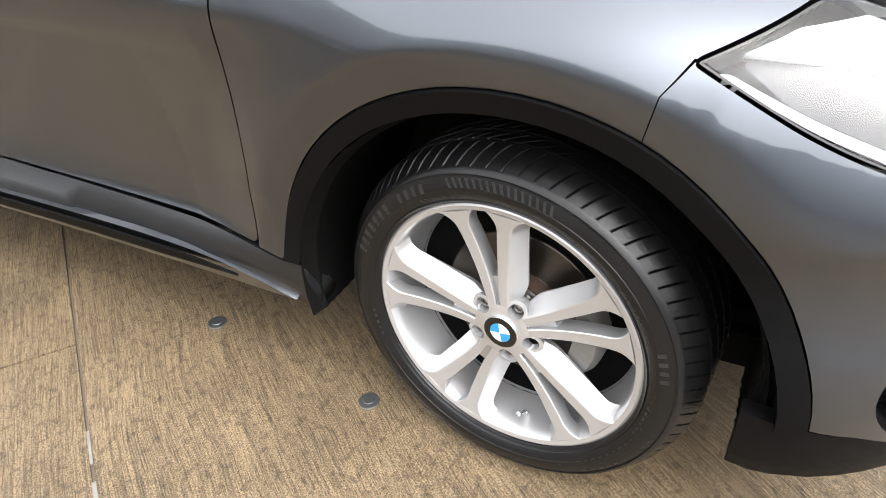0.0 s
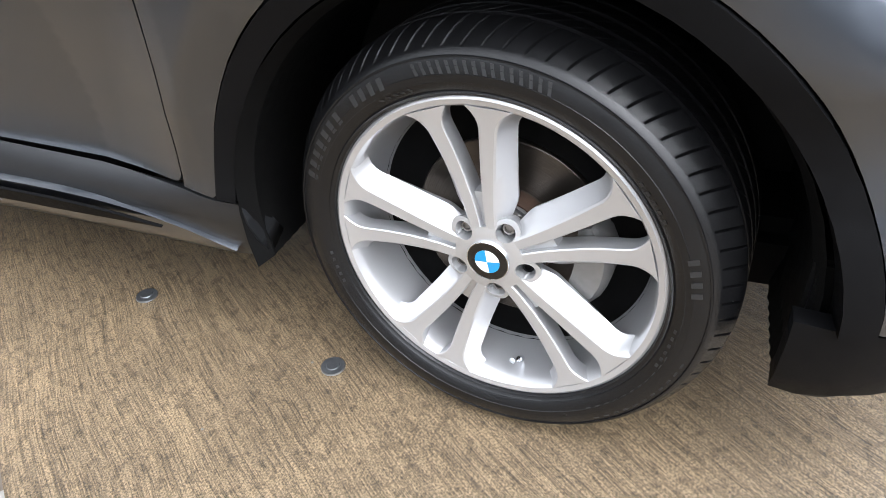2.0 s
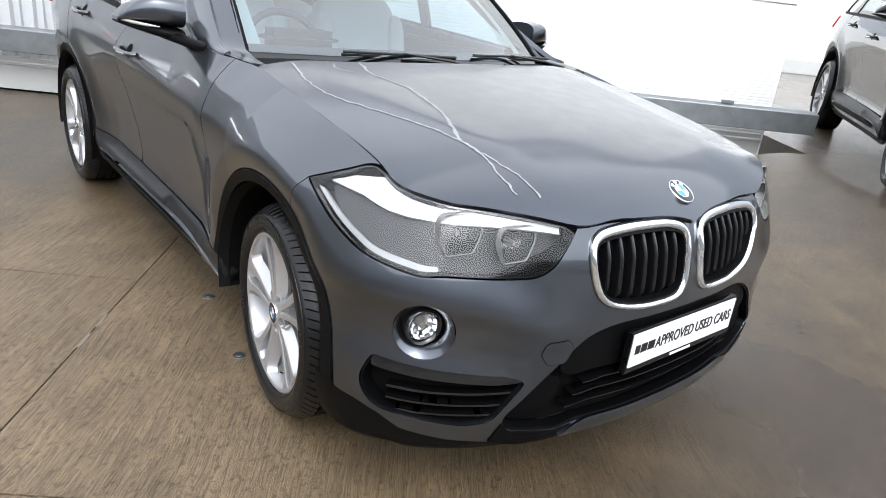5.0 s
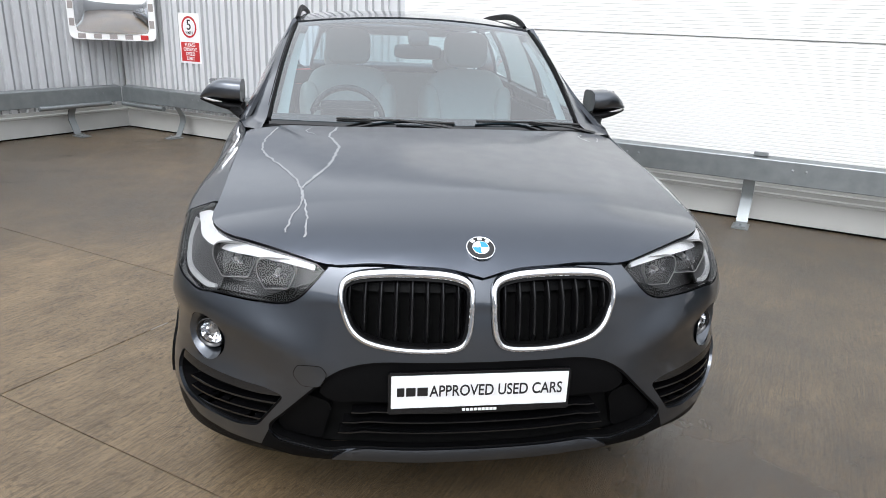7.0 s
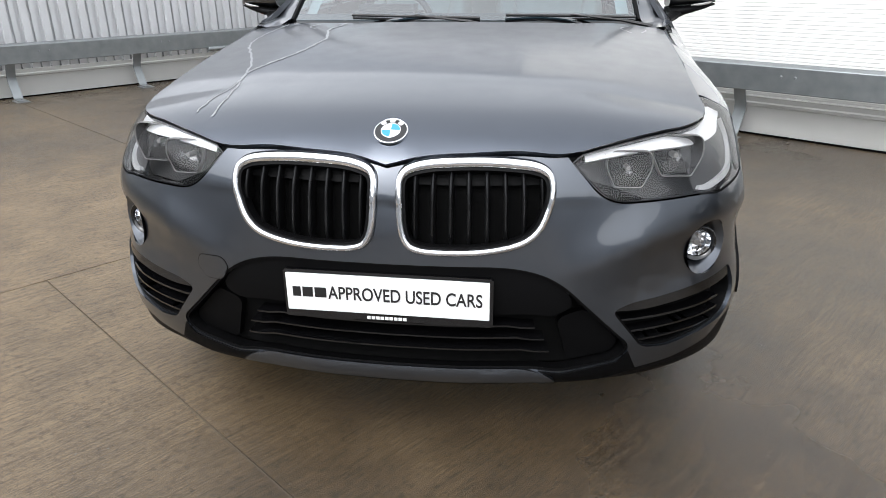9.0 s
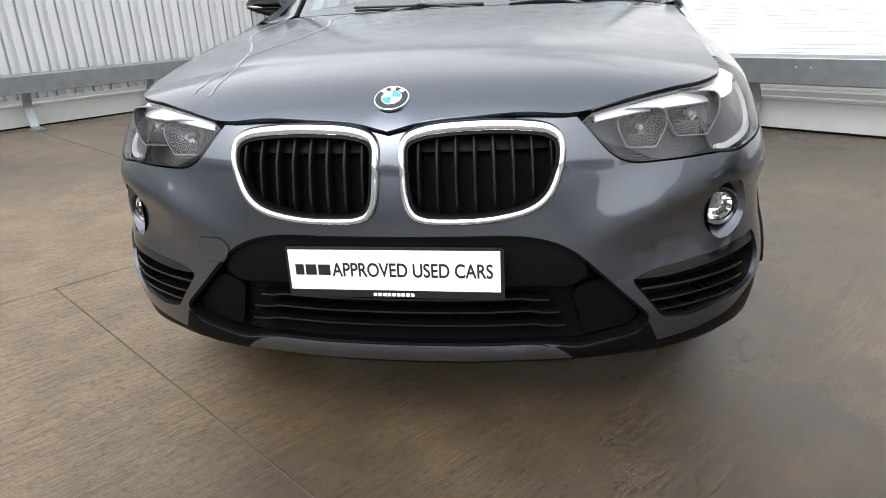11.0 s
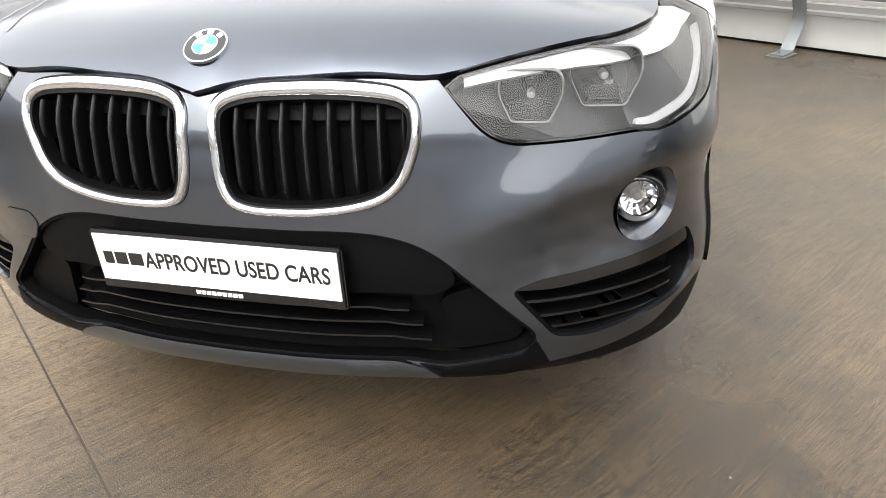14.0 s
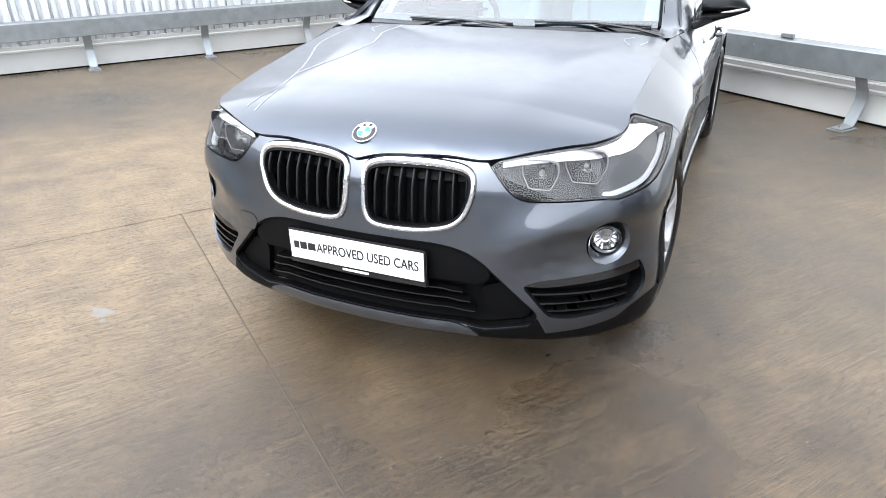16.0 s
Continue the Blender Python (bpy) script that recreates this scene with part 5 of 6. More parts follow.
# dried water runs on the bonnet
def run(pts, w):
    bm = bmesh.new()
    P = spline(pts, 10)
    prev = None
    for i, p in enumerate(P):
        t = P[min(i + 1, len(P) - 1)] - P[max(i - 1, 0)]
        t /= np.linalg.norm(t) + 1e-9
        j = noise.noise(Vector((p[0] * 40, p[1] * 40, 3)))
        ww = w * (0.55 + 0.8 * abs(noise.noise(Vector((p[0] * 70, p[1] * 70, 0)))) + 0.2 * (i % 2))
        c = p + np.array((-t[1], t[0])) * j * 0.008
        q = [bm.verts.new(Vector(hood(c[0] - t[1] * k * ww, c[1] + t[0] * k * ww)) + Vector((0, 0, 0.0012))) for k in (-1, 1)]
        if prev:
            bm.faces.new((prev[0], prev[1], q[1], q[0]))
        prev = q
    return part("water_run", bm, WATERMARK, car, "whitish dried water run")


run([(-0.66, 0.36), (-0.69, 0.22), (-0.70, 0.12), (-0.685, 0.03), (-0.64, -0.08), (-0.56, -0.26), (-0.525, -0.38)], 0.0045)
run([(-0.41, 0.34), (-0.445, 0.20), (-0.41, 0.06), (-0.42, -0.06), (-0.45, -0.20), (-0.495, -0.31), (-0.525, -0.38)], 0.0060)
run([(-0.525, -0.38), (-0.52, -0.48), (-0.545, -0.58), (-0.56, -0.65)], 0.0035)
run([(-0.525, -0.38), (-0.51, -0.48), (-0.50, -0.58), (-0.50, -0.68)], 0.0035)
run([(0.66, 0.33), (0.63, 0.28), (0.66, 0.22)], 0.003)
run([(0.72, 0.30), (0.70, 0.24)], 0.003)
run([(-0.52, 0.33), (-0.54, 0.27), (-0.50, 0.22)], 0.003)

# ---- mirrors, handles, wipers ----
for s in (1, -1):
    mir = new("door_mirror")
    mir.parent = car
    # a housing with a flat inner end, tapering outwards to a low tip
    def hull(name, zt, zb, deep, material, lab, back=0.075):
        bm = bmesh.new()
        prev, st = None, 16
        for i in range(st + 1):
            t = i / st
            x = 0.868 + 0.200 * t
            top, bot = zt(t), zb(t)
            if top - bot < 0.004:
                top = bot + 0.004
            zc, h, f = (top + bot) / 2, (top - bot) / 2, deep * (1 - 0.62 * t ** 2.6)
            ring = []
            for k in range(24):
                a = 2 * math.pi * k / 24
                ca, sa = math.cos(a), math.sin(a)
                px, pz = abs(ca) ** 0.70 * (1 if ca > 0 else -1), abs(sa) ** 0.55 * (1 if sa > 0 else -1)
                ring.append(bm.verts.new((s * x, 0.865 + 0.03 * t * t + (back * (1 - 0.3 * t) * px if ca > 0 else f * px), zc + h * pz)))
            if prev:
                for k in range(24):
                    bm.faces.new((prev[k], prev[(k + 1) % 24], ring[(k + 1) % 24], ring[k]))
            else:
                bm.faces.new(ring)
            prev = ring
        bm.faces.new(prev[::-1])
        return part(name, bm, material, mir, lab, smooth=50)

    hull("mirror_shell", lambda t: 1.200 + 0.012 * t - 0.092 * max(0, (t - 0.35) / 0.65) ** 2.2, lambda t: 1.094 + 0.014 * t, 0.100, PAINT, "painted mirror shell")
    hull("mirror_foot", lambda t: 1.092 + 0.014 * t, lambda t: 1.046 + 0.052 * t ** 1.3, 0.094, TRIM, "black mirror foot", 0.066)
    bm = bmesh.new()
    tube(bm, [(s * x, y, z) for x, y, z in ((0.830, 0.640, 1.050), (0.865, 0.72, 1.055), (0.90, 0.80, 1.066), (0.95, 0.85, 1.076))], [0.030, 0.028, 0.030, 0.020], 12, 0.6)
    part("mirror_arm", bm, TRIM, mir, "black mirror arm", smooth=60)
    bm = bmesh.new()
    tube(bm, [(s * x, y, z) for x, y, z in ((0.955, 0.774, 1.100), (0.995, 0.790, 1.103), (1.030, 0.822, 1.107), (1.055, 0.860, 1.111), (1.068, 0.895, 1.114))], [0.002, 0.0065, 0.0070, 0.006, 0.002], 8, 0.9)
    part("indicator", bm, INDIC, mir, "clear indicator strip", smooth=60)
    bm = bmesh.new()
    box(bm, -0.080, 0.080, -0.006, 0.0, -0.042, 0.044, pose(s * 0.955, 0.944, 1.148), bevel=0.002)
    part("mirror_glass", bm, CHROME, mir, "mirror glass")
    for y, z in ((1.345, 0.936), (2.205, 1.013)):
        hd = new("door_handle")
        hd.parent = car
        bm = bmesh.new()
        xs = body(UY(y), z)[0]
        pts = [(s * (xs - 0.004), y - 0.11, z + 0.003), (s * (xs + 0.020), y - 0.085, z), (s * (xs + 0.030), y, z - 0.002), (s * (xs + 0.026), y + 0.08, z + 0.003), (s * (xs - 0.002), y + 0.115, z + 0.006)]
        tube(bm, spline(pts, 4), [0.012] * 2 + [0.015] * 13 + [0.012] * 2, 10, 0.7)
        part("grip", bm, PAINT, hd, smooth=60)
        bm = bmesh.new()
        tube(bm, [(s * (xs + 0.034), y - 0.07, z - 0.001), (s * (xs + 0.041), y, z - 0.002), (s * (xs + 0.037), y + 0.07, z + 0.003)], 0.0055, 8)
        part("bright_strip", bm, CHROME, hd, smooth=60)
        # flat black disc on the door skin, painted shade behind the grip
        panel("hollow_shade", hd, DARK, body, circle(UY(y - 0.01) * s, z + 0.004, 0.030, 20), (), 0.02, 0, 0.0012)
# wipers
for pts in ([(0.70, 0.50), (0.45, 0.50), (0.20, 0.455)], [(0.10, 0.445), (-0.16, 0.455), (-0.42, 0.455)]):
    wp = new("wiper")
    wp.parent = car
    P = [Vector((x, y - 0.016, 1.070 + 0.005 * i)) for i, (x, y) in enumerate(pts)]
    bm = bmesh.new()
    tube(bm, spline(P, 5), 0.0055, 8)
    tube(bm, [p + Vector((0, 0.012, -0.012)) for p in spline(P, 5)], 0.005, 6)
    part("blade", bm, INK, wp, "black wiper blade", smooth=50)
    bm = bmesh.new()
    tube(bm, [P[0] + Vector((0.06, -0.05, -0.03)), P[0] + Vector((-0.05, -0.028, -0.010)), P[1] + Vector((0, -0.012, 0.006))], [0.012, 0.008, 0.005], 8, 0.7)
    part("arm", bm, INK, wp, smooth=50)

# ---- cabin ----


def cushion(bm, sx, sy, sz, m, e=0.42):
    """A soft padded block of half sizes sx, sy, sz."""
    def pw(v, k):
        return math.copysign(abs(v) ** k, v)
    rows = []
    for j in range(15):
        v = math.pi * (j / 14 - 0.5)
        ring = []
        for i in range(28):
            u = 2 * math.pi * i / 28
            ring.append(bm.verts.new(m @ Vector((sx * pw(math.cos(v), e) * pw(math.cos(u), e), sy * pw(math.cos(v), e) * pw(math.sin(u), e), sz * pw(math.sin(v), e)))))
        rows.append(ring)
    for a, b in zip(rows, rows[1:]):
        for i in range(28):
            bm.faces.new((a[i], a[(i + 1) % 28], b[(i + 1) % 28], b[i]))
    bmesh.ops.remove_doubles(bm, verts=bm.verts[:], dist=1e-5)
    return bm


for s in (1, -1):
    seat = new("front_seat")
    seat.parent = car
    x = 0.36 * s
    bm = bmesh.new()
    cushion(bm, 0.255, 0.085, 0.32, pose(x, 1.55, 0.62, -14, 0, 0) @ pose(0, 0, 0.31), 0.5)
    for k in (-1, 1):
        cushion(bm, 0.055, 0.095, 0.25, pose(x + 0.215 * k, 1.55, 0.62, -14, 0, -14 * k) @ pose(0, -0.03, 0.27), 0.6)
    part("seat_back", bm, CLOTH, seat, smooth=50)
    bm = bmesh.new()
    box(bm, -0.26, 0.26, -0.50, 0.06, -0.10, 0.06, pose(x, 1.50, 0.62), bevel=0.05)
    part("seat_base", bm, CLOTH, seat, smooth=50)
    bm = bmesh.new()
    cushion(bm, 0.135, 0.055, 0.105, pose(x, 1.715, 1.345, -8, 0, 0), 0.5)
    part("headrest", bm, CLOTH, seat, smooth=50)
    for k in (-1, 1):
        bm = bmesh.new()
        tube(bm, [(x + 0.055 * k, 1.70, 1.19), (x + 0.055 * k, 1.72, 1.30)], 0.007, 8)
        part("headrest_post", bm, CHROME, seat, smooth=50)
bench = new("rear_bench")
bench.parent = car
bm = bmesh.new()
cushion(bm, 0.62, 0.085, 0.29, pose(0, 2.45, 0.58, -16, 0, 0) @ pose(0, 0, 0.29), 0.4)
box(bm, -0.62, 0.62, -0.45, 0.05, -0.1, 0.06, pose(0, 2.4, 0.60), bevel=0.05)
part("bench_back", bm, CLOTH, bench, smooth=50)
for x in (-0.4, 0.4):
    bm = bmesh.new()
    cushion(bm, 0.13, 0.05, 0.08, pose(x, 2.62, 1.235), 0.5)
    part("headrest", bm, CLOTH, bench, smooth=50)
dash = new("dashboard")
dash.parent = car
bm = bmesh.new()
prev = None
for i in range(13):
    a = -1 + 2 * i / 12
    c = cowl_pt(a)
    ring = [bm.verts.new((c.x * 0.96, y, z)) for y, z in ((c.y + 0.03, 1.045), (c.y + 0.22, 1.055), (c.y + 0.38, 1.03), (c.y + 0.44, 0.97), (c.y + 0.42, 0.70), (c.y + 0.03, 0.70))]
    if prev:
        for k in range(6):
            bm.faces.new((prev[k], prev[(k + 1) % 6], ring[(k + 1) % 6], ring[k]))
    else:
        bm.faces.new(ring)
    prev = ring
bm.faces.new(prev[::-1])
part("dash_top", bm, DASH, dash, smooth=45)
bm = bmesh.new()
box(bm, -0.16, 0.16, -0.05, 0.1, 0, 0.07, pose(-0.37, 0.86, 1.035), bevel=0.03)
part("instrument_hood", bm, DASH, dash, smooth=45)
sw = new("steering_wheel")
sw.parent = car
bm = bmesh.new()
SWM = pose(-0.37, 1.00, 0.985, 68, 0, 0)
tube(bm, [SWM @ Vector((0.185 * math.cos(2 * math.pi * i / 40), 0.185 * math.sin(2 * math.pi * i / 40), 0)) for i in range(41)], 0.016, 8)
part("rim", bm, DASH, sw, smooth=60)
bm = bmesh.new()
lathe(bm, [(0, 0.03), (0.06, 0.025), (0.075, 0), (0.06, -0.05)], 24, SWM)
for a in (0, 180, 270):
    box(bm, 0.05, 0.18, -0.018, 0.018, -0.006, 0.006, SWM @ pose(0, 0, 0, 0, 0, a))
part("boss", bm, DASH, sw, smooth=40)
bm = bmesh.new()
cushion(bm, 0.125, 0.022, 0.036, pose(0, 1.13, 1.345, 12, 0, 0), 0.45)
tube(bm, [(0, 1.12, 1.36), (0, 1.13, 1.42)], 0.015, 8)
cushion(bm, 0.055, 0.06, 0.022, pose(0, 1.12, 1.415, 26, 0, 0), 0.45)
part("rear_view_mirror", bm, DASH, car, "black interior mirror", smooth=50)
# headlining and pillar linings
panel("headlining", car, LINING, lambda x, y: (Vector(roof(x, y)) - Vector((0, 0, 0.035)))[:], [np.array(p) for p in ((-0.60, RF + 0.02), (0.60, RF + 0.02), (0.56, RB - 0.05), (-0.56, RB - 0.05))], (), 0.15, 0.0, 0, "pale headlining", Vector((0, 0, -1)))
for s in (1, -1):
    li = [np.array(p) for p in ((0.90, 0.06), (0.975, 0.02), (0.975, 0.97), (0.92, 0.95))]
    panel("pillar_lining", car, LINING, screen, li if s > 0 else mirror(li), (), 0.1, 0, -0.05, "pale pillar lining", Vector((0, -1, 1)))
    bm = bmesh.new()
    box(bm, -0.02, 0.02, 0.75, 3.05, 0.6, 1.03, pose(s * 0.80, 0, 0), bevel=0.015)
    part("door_lining", bm, DASH, car)

# ---- walls of the yard ----


def ribs(length, z0, z1, pitch=0.20, depth=0.045):
    """Upright trapezoid cladding, along x, its face towards -y."""
    bm = bmesh.new()
    xs, k = [], 0.0
    while k < length:
        for a, d in ((0.0, 0.0), (0.070, 0.0), (0.077, depth), (0.096, depth), (0.102, depth * 0.35), (0.148, depth * 0.35), (0.154, depth), (0.193, depth)):
            xs.append((k + a, d - depth))
        k += pitch
    low = [bm.verts.new((x, y, z0)) for x, y in xs]
    top = [bm.verts.new((x, y, z1)) for x, y in xs]
    for i in range(len(xs) - 1):
        bm.faces.new((low[i], low[i + 1], top[i + 1], top[i]))
    return bm


WH = 3.4
SPLIT = -2.6
north = tagged(new("wall_north"), "long yard wall of grey cladding and white ribbed panels", "wall", kind="structure")
north.matrix_basis = YARD.copy()
west = tagged(new("wall_west"), "tall grey corrugated steel cladding wall", "wall", kind="structure")
west.matrix_basis = YARD.copy()
bm = bmesh.new()
box(bm, SW - 0.25, 3.1, NW + 0.07, NW + 0.25, 0, WH)
part("wall_core", bm, PANELW, north)
part("cladding", ribs(SPLIT - SW, 0.28, WH), CLAD, north, "grey trapezoid steel cladding", m=pose(SW, NW + 0.06, 0))
# white panels with fine level ribs
z = 0.28
for top in (1.49, 2.50, WH):
    bm = bmesh.new()
    zs = []
    k = z + 0.006
    while k < top - 0.006:
        zs += [(k, 0.0), (k + 0.019, 0.0), (k + 0.022, 0.0035), (k + 0.027, 0.0035)]
        k += 0.030
    zs.append((top - 0.006, 0.0))
    a = [bm.verts.new((SPLIT, NW + 0.03 + d, q)) for q, d in zs]
    b = [bm.verts.new((3.1, NW + 0.03 + d, q)) for q, d in zs]
    for i in range(len(zs) - 1):
        bm.faces.new((a[i], b[i], b[i + 1], a[i + 1]))
    box(bm, SPLIT, 3.1, NW + 0.034, NW + 0.07, z + 0.004, top - 0.004)
    part("ribbed_panel", bm, PANELW, north, "white insulated panel with fine ribs")
    z = top
bm = bmesh.new()
box(bm, 3.095, 3.13, NW + 0.02, NW + 0.26, 0.0, WH, bevel=0.004)
part("end_flashing", bm, PANELW, north)
bm = bmesh.new()
box(bm, SW - 0.25, SW - 0.07, -16, NW + 0.25, 0, WH)
part("wall_core", bm, CLAD, west)
part("cladding", ribs(NW + 16, 0.28, WH), CLAD, west, "grey trapezoid steel cladding", m=pose(SW - 0.06, -16, 0, 0, 0, 90))
# painted upstands at the foot of the walls
for par, m, length in ((north, pose(SW, NW, 0), 3.1 - SW), (west, pose(SW, NW, 0, 0, 0, 90) @ pose(-(NW + 16), 0, 0), NW + 16)):
    bm = bmesh.new()
    prof = [(0.0, 0.0), (0.0, 0.225), (-0.012, 0.232), (-0.012, 0.252), (0.004, 0.262), (0.008, 0.30), (0.065, 0.30), (0.065, 0.0)]
    a = [bm.verts.new((0, y, q)) for y, q in prof]
    b = [bm.verts.new((length, y, q)) for y, q in prof]
    for i in range(len(prof)):
        j = (i + 1) % len(prof)
        bm.faces.new((a[i], b[i], b[j], a[j]))
    bm.faces.new(a)
    bm.faces.new(b[::-1])
    part("upstand", bm, KERB, par, "off-white painted concrete upstand", m=m)
    # black strip that draws the gap shadow along the wall's foot
    bm = bmesh.new()
    box(bm, 0, length, -0.012, 0.0, 0.0, 0.016, bevel=0.004)
    part("foot_shade", bm, DARK, par, "black strip standing for the gap shadow at the wall's foot", m=m)

# ---- crash barriers ----


def barrier(name, m, length, posts, label):
    """A galvanised box rail on bent flat posts; local x along it, -y towards the yard."""
    b = thing(name, label, "barrier", "yard barriers")
    b.matrix_basis = m
    bm = bmesh.new()
    prof = [(0.0, 0.385), (0.004, 0.380), (0.03, 0.380), (0.034, 0.386), (0.034, 0.40), (0.006, 0.402), (0.006, 0.562), (0.10, 0.578), (0.10, 0.586), (0.002, 0.570), (-0.002, 0.564)]
    k = 1
    for i in range(k):
        x0, x1 = length * i / k, length * (i + 1) / k - 0.002
        a = [bm.verts.new((x0, y, q)) for y, q in prof]
        c = [bm.verts.new((x1, y, q)) for y, q in prof]
        for j in range(len(prof)):
            bm.faces.new((a[j], c[j], c[(j + 1) % len(prof)], a[(j + 1) % len(prof)]))
        bm.faces.new(a)
        bm.faces.new(c[::-1])
    part("rail", bm, GALV, b, "galvanised steel beam")
    for x in posts:
        bm = bmesh.new()
        line = [(-0.13, 0.016), (-0.01, 0.016), (0.025, 0.024), (0.045, 0.06), (0.115, 0.20), (0.112, 0.26), (0.09, 0.30), (0.045, 0.38), (0.045, 0.47)]
        line = [(y - 0.02, q) for y, q in line]
        prev = None
        for i, (y, q) in enumerate(line):
            y0, q0 = line[max(i - 1, 0)]
            y1, q1 = line[min(i + 1, len(line) - 1)]
            t = Vector((0, y1 - y0, q1 - q0)).normalized()
            nn = Vector((0, -t.z, t.y)) * 0.005
            ring = [bm.verts.new(Vector((x + dx, y, q)) + nn * sgn) for dx, sgn in ((-0.045, -1), (0.045, -1), (0.045, 1), (-0.045, 1))]
            if prev:
                for k2 in range(4):
                    bm.faces.new((prev[k2], prev[(k2 + 1) % 4], ring[(k2 + 1) % 4], ring[k2]))
            else:
                bm.faces.new(ring)
            prev = ring
        bm.faces.new(prev[::-1])
        post = part("post", bm, GALV, b, "bent flat steel post", smooth=40)
        bm = bmesh.new()
        box(bm, x - 0.065, x + 0.065, -0.165, 0.03, 0.0, 0.010, bevel=0.002)
        part("foot_plate", bm, GALV, post)
        bm = bmesh.new()
        for dx in (-0.0,):
            lathe(bm, [(0.016, 0.018), (0.016, 0.024), (0.009, 0.025), (0.009, 0.040), (0, 0.041)], 8, pose(x + dx, -0.11, 0.0))
        part("anchor_bolt", bm, ZINC, post)
    for x in [q + 0.35 for q in posts]:
        for dx in (-0.05, 0.05):
            bm = bmesh.new()
            lathe(bm, [(0.011, 0.0), (0.010, 0.004), (0.0, 0.007)], 10, pose(x + dx, -0.001, 0.50) @ pose(0, 0, 0, 90, 0, 0))
            part("joint_bolt", bm, ZINC, b)
    return b


RN = 3.72
barrier("crash_barrier", YARD @ pose(SW + 0.22, RN, 0), 3.47 - (SW + 0.22), [s - (SW + 0.22) for s in (0.90, -0.42, -1.75, -3.08, -4.41, -5.75, 2.25)], "galvanised crash barrier with scuffs and bent posts")
barrier("crash_barrier", YARD @ pose(SW + 0.23, RN - 0.02, 0, 0, 0, 90) @ pose(-(RN + 10), 0, 0), RN + 10, [RN + 10 - (RN - s) for s in (3.05, 1.70, 0.35, -1.0, -2.35, -3.7, -5.05)], "galvanised crash barrier along grey cladding")
# small clips standing on the rail
for s in (0.95, -1.1, 2.6):
    bm = bmesh.new()
    box(bm, -0.055, 0.055, -0.02, 0.02, 0, 0.03, bevel=0.004)
    tagged(part("rail_clip", bm, GALV, m=YARD @ pose(s, RN + 0.06, 0.584)), "small galvanised clip on the barrier top", "clip", "rail clips")
# corner pipes between the posts
for pts in ([(SW + 0.28, 2.55, 0.37), (SW + 0.26, 3.50, 0.37)], [(SW + 0.30, RN - 0.06, 0.36), (SW + 1.05, RN - 0.06, 0.35)]):
    bm = bmesh.new()
    tube(bm, [YARD @ Vector(p) for p in pts], 0.028, 12)
    tagged(part("corner_pipe", bm, GALV, smooth=50), "short galvanised pipe at the barrier corner", "pipe", "corner pipes")

# ---- traffic mirror and speed sign ----
tm = thing("traffic_mirror", "rectangular convex traffic mirror with white and red frame", "mirror")
tm.matrix_basis = YARD @ pose(SW + 0.42, NW - 0.42, 1.55, 0, 0, 40)
W, H = 0.50, 0.40
fr = rounded([(-W, -H, 0.09), (W, -H, 0.09), (W, H, 0.09), (-W, H, 0.09)])
fi = rounded([(-W + 0.085, -H + 0.085, 0.05), (W - 0.085, -H + 0.085, 0.05), (W - 0.085, H - 0.085, 0.05), (-W + 0.085, H - 0.085, 0.05)])
panel("frame", tm, WHITE, lambda a, b: (a, 0, b), fr, [fi], 0.05, 0.05, 0, "white frame with reflectors", Vector((0, -1, 0)))
panel("glass", tm, CHROME, lambda a, b: (a, 0.02 - 0.10 * (1 - (a / W) ** 2) * (1 - (b / H) ** 2), b), shrink(fi, -0.004), (), 0.04, 0, 0, "convex mirror glass", Vector((0, -1, 0)))
MARK = mat("grey_reflector", (0.3024, 0.2736, 0.2592), 0.3, 0.2, 0.1, 60)
spots = [(x, -H + 0.042) for x in (-0.36, -0.18, 0.0, 0.18)] + [(x, H - 0.042) for x in (-0.36, -0.18, 0.0, 0.18)] + [(sx * (W - 0.042), q) for sx in (-1, 1) for q in (-0.2, 0, 0.2)] + [(0.36, -H + 0.042), (0.36, H - 0.042)]
for k, (x, q) in enumerate(spots):
    bm = bmesh.new()
    h = (0.045, 0.028) if abs(q) > 0.3 else (0.028, 0.045)
    box(bm, x - h[0], x + h[0], -0.004, 0.004, q - h[1], q + h[1], bevel=0.002)
    part("reflector", bm, RED if k >= len(spots) - 2 else MARK, tm)
bm = bmesh.new()
tube(bm, [(0, 0.05, 0), (0, 0.30, 0.0)], 0.03, 10)
box(bm, -0.3, 0.3, 0.03, 0.055, -0.25, 0.25, bevel=0.02)
part("bracket", bm, GALV, tm)

sign = thing("speed_sign", "white and red five kilometre speed limit sign", "sign")
sign.matrix_basis = YARD @ pose(-5.69, NW + 0.018, 1.21)
bm = bmesh.new()
box(bm, -0.18, 0.18, -0.004, 0.0, -0.30, 0.30, bevel=0.0015)
part("board", bm, WHITE, sign)
bm = bmesh.new()
box(bm, -0.155, 0.155, -0.0055, -0.003, -0.275, -0.045)
part("red_field", bm, SIGNRED, sign)
bm = bmesh.new()
lathe(bm, [(0.105, -0.001), (0.105, 0.0015), (0.128, 0.0015), (0.128, -0.001)], 40, pose(0, -0.005, 0.135, 90, 0, 0))
part("red_ring", bm, SIGNRED, sign)
lettering("5", 0.17, (0, -0.0065, 0.155), INK, sign)
lettering("KM/H", 0.05, (0, -0.0065, 0.065), INK, sign)
for k, w in enumerate(("PLEASE", "OBSERVE", "SPEED", "LIMIT")):
    lettering(w, 0.058, (0, -0.0068, -0.078 - 0.054 * k), WHITE, sign)

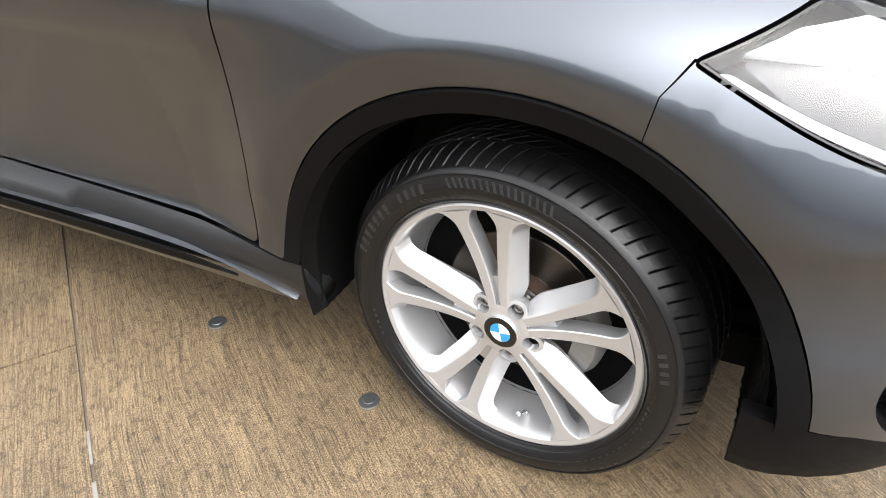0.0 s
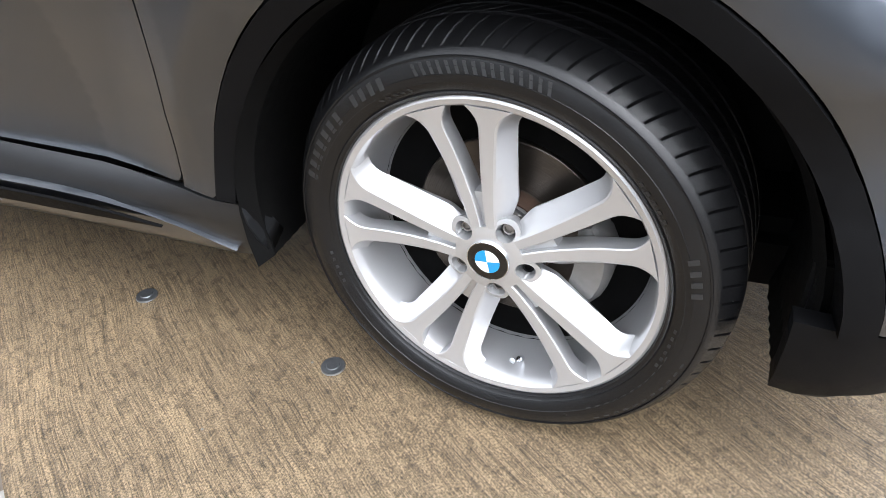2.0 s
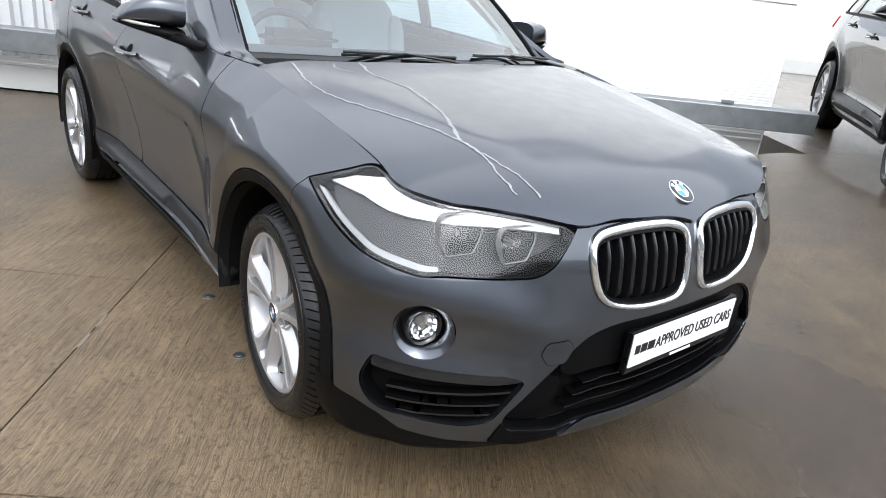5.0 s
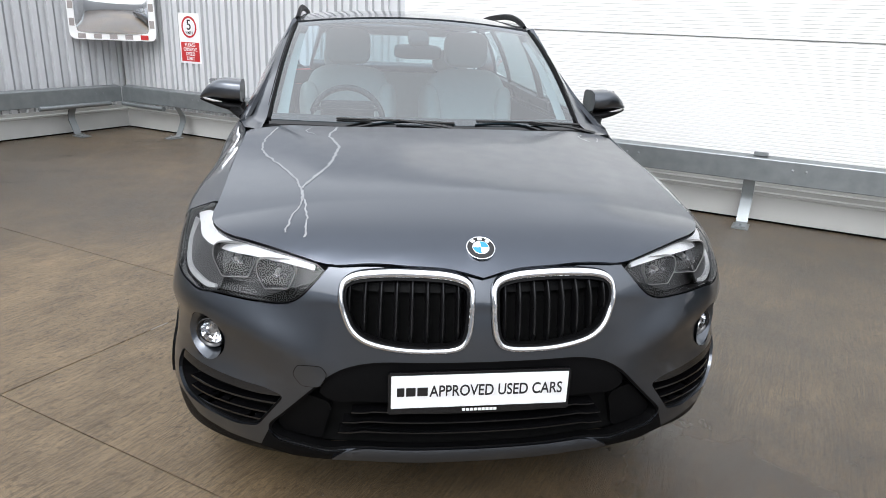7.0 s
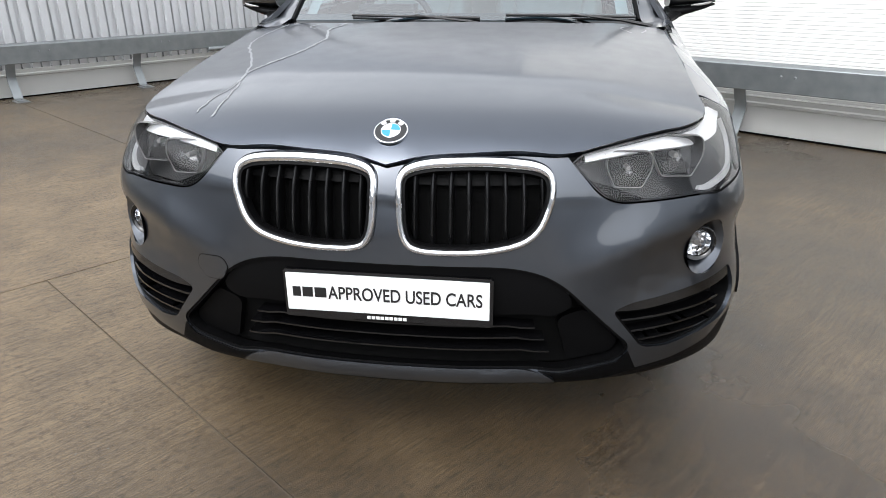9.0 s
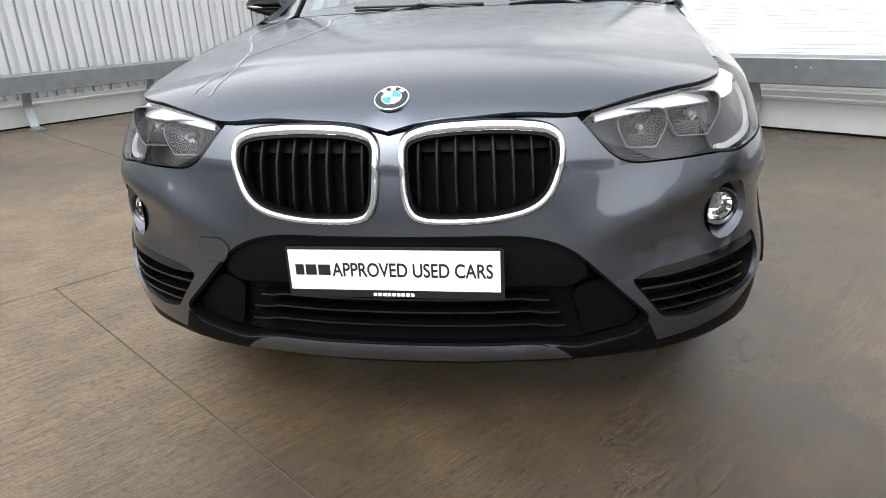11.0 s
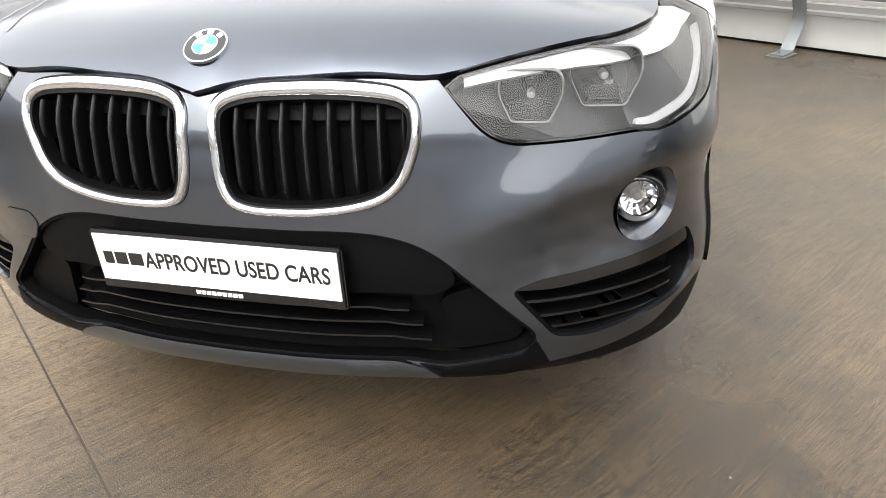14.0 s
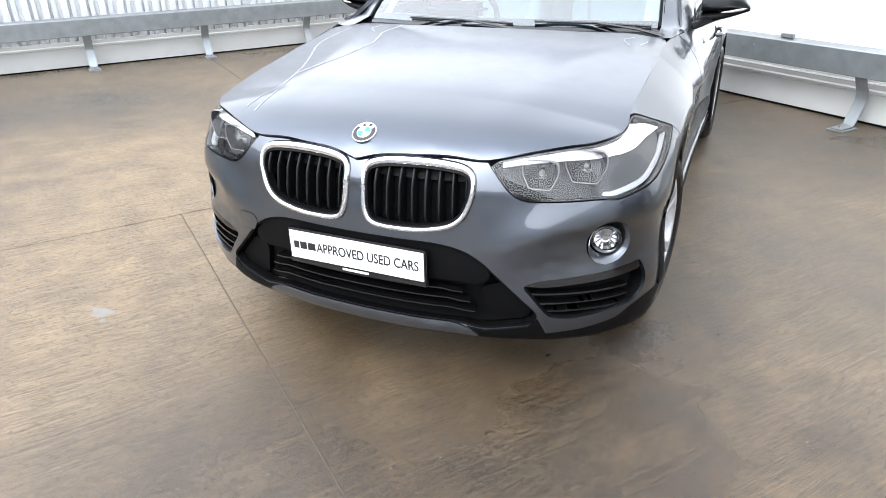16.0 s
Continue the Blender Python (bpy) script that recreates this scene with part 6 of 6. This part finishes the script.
# ---- the second car, beyond the wall's end ----
other = copy_thing(car, pose(4.72, -0.80, 0.25, 0, 0, -56.0) @ Matrix.Scale(1.12, 4))
tagged(other, "near-black SUV parked beyond the white wall", "car")
DARKPAINT = mat("near_black_paint", (0.014, 0.016, 0.015), 0.25, 1.0, 0.05, 3, coat=1.0)
for ob in other.children_recursive:
    for sl in ob.material_slots:
        if sl.material in (PAINT, WETPAINT):
            sl.link, sl.material = "OBJECT", DARKPAINT
# the ground swells a little beyond the wall's end
bm = bmesh.new()


def ease(v, a, b):
    t = min(1, max(0, (v - a) / (b - a)))
    return t * t * (3 - 2 * t)


SS, NN = [1.3 + 0.15 * i for i in range(15)] + [5, 9, 20, 40], [-1.0 + 0.15 * i for i in range(15)] + [2.2, 3.4, 3.45]
rows = [[bm.verts.new((a, b, 0.254 * ease(a, 1.9, 3.2) * ease(b, -0.5, 1.2) - 0.004)) for b in NN] for a in SS]
for a, b in zip(rows, rows[1:]):
    for i in range(len(NN) - 1):
        bm.faces.new((a[i], b[i], b[i + 1], a[i + 1]))
box(bm, 3.3, 40, 3.45, 40, -0.02, 0.250)
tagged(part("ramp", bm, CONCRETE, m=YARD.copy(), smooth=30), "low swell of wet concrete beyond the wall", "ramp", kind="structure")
# far wall behind it
far = tagged(new("wall_far"), "low white wall behind the second car", "wall", kind="structure")
far.matrix_basis = YARD @ pose(0, 0, 0.25)
bm = bmesh.new()
box(bm, 3.0, 26, 13.0, 13.25, 0, 3.0)
part("wall_core", bm, PANELW, far)
bm = bmesh.new()
box(bm, 3.0, 26, 12.9, 12.99, 0, 0.3, bevel=0.01)
part("upstand", bm, KERB, far)

# plain unseen walls added behind the camera: close the yard, darken low reflections
for nm, b4 in (("reflection_wall_south", (SW, 22, -11.25, -11.0)), ("reflection_wall_east", (22, 22.25, -11.0, 13.0))):
    bm = bmesh.new()
    box(bm, *b4, 0, 3.2)
    tagged(part(nm, bm, CLAD, m=YARD.copy()), "plain grey unseen wall added to darken the car's reflections", "wall", kind="structure")

# ---- small things on the ground ----
for x, y in ((-0.79, 0.82), (-0.862, 0.319)):
    bm = bmesh.new()
    lathe(bm, [(0.024, 0.0), (0.023, 0.0035), (0.013, 0.004), (0.012, 0.0062), (0.0, 0.0065)], 18)
    tagged(part("floor_anchor", bm, ZINC, m=pose(x, y, 0), smooth=40), "flat zinc anchor bolt set in concrete", "bolt", "floor anchors")
rnd = random.Random(5)
SEALANT = mat("old_sealant", (0.186, 0.1798, 0.1612), 0.6, 0, 0.3, 40, 0.3, 200)
# pale strip of old sealant along a joint
for n0, n1, w in ((-0.27, -0.17, 0.004), (-0.12, -0.02, 0.003)):
    bm = bmesh.new()
    box(bm, -1.450 - w, -1.450 + w, n0, n1, -0.004, 0.0006, YARD)
    tagged(part("sealant_strip", bm, SEALANT), "short pale strip of sealant in a joint", "sealant", "sealant strips")
SPLASH = mat("pale_splash", (0.1488, 0.1395, 0.124), 0.7, 0, 0.3, 30, 0.2, 300)
for x, y, r in ((-1.28, -0.93, 0.05), (-1.22, -0.98, 0.02)):
    bm = bmesh.new()
    c = bm.verts.new((x, y, 0.0012))
    ring = [bm.verts.new((x + r * (0.5 + 0.9 * rnd.random()) * math.cos(2 * math.pi * i / 22), y + r * (0.4 + 0.6 * rnd.random()) * math.sin(2 * math.pi * i / 22), 0.0012)) for i in range(22)]
    for i in range(22):
        bm.faces.new((c, ring[i], ring[(i + 1) % 22]))
    tagged(part("paint_splash", bm, SPLASH), "pale dried splash on the concrete", "stain", "splashes")
bm = bmesh.new()
for k in range(150):
    x, y = rnd.uniform(-3.5, 3.5), rnd.uniform(-3.2, 2.5)
    r = rnd.uniform(0.0012, 0.003)
    lathe(bm, [(0, r), (r * 1.1, r * 0.4), (r, -0.001)], 5, pose(x, y, 0, 0, 0, rnd.uniform(0, 90)))
tagged(part("grit", bm, SPLASH), "loose pale grit scattered on the concrete", "grit", kind="stuff")
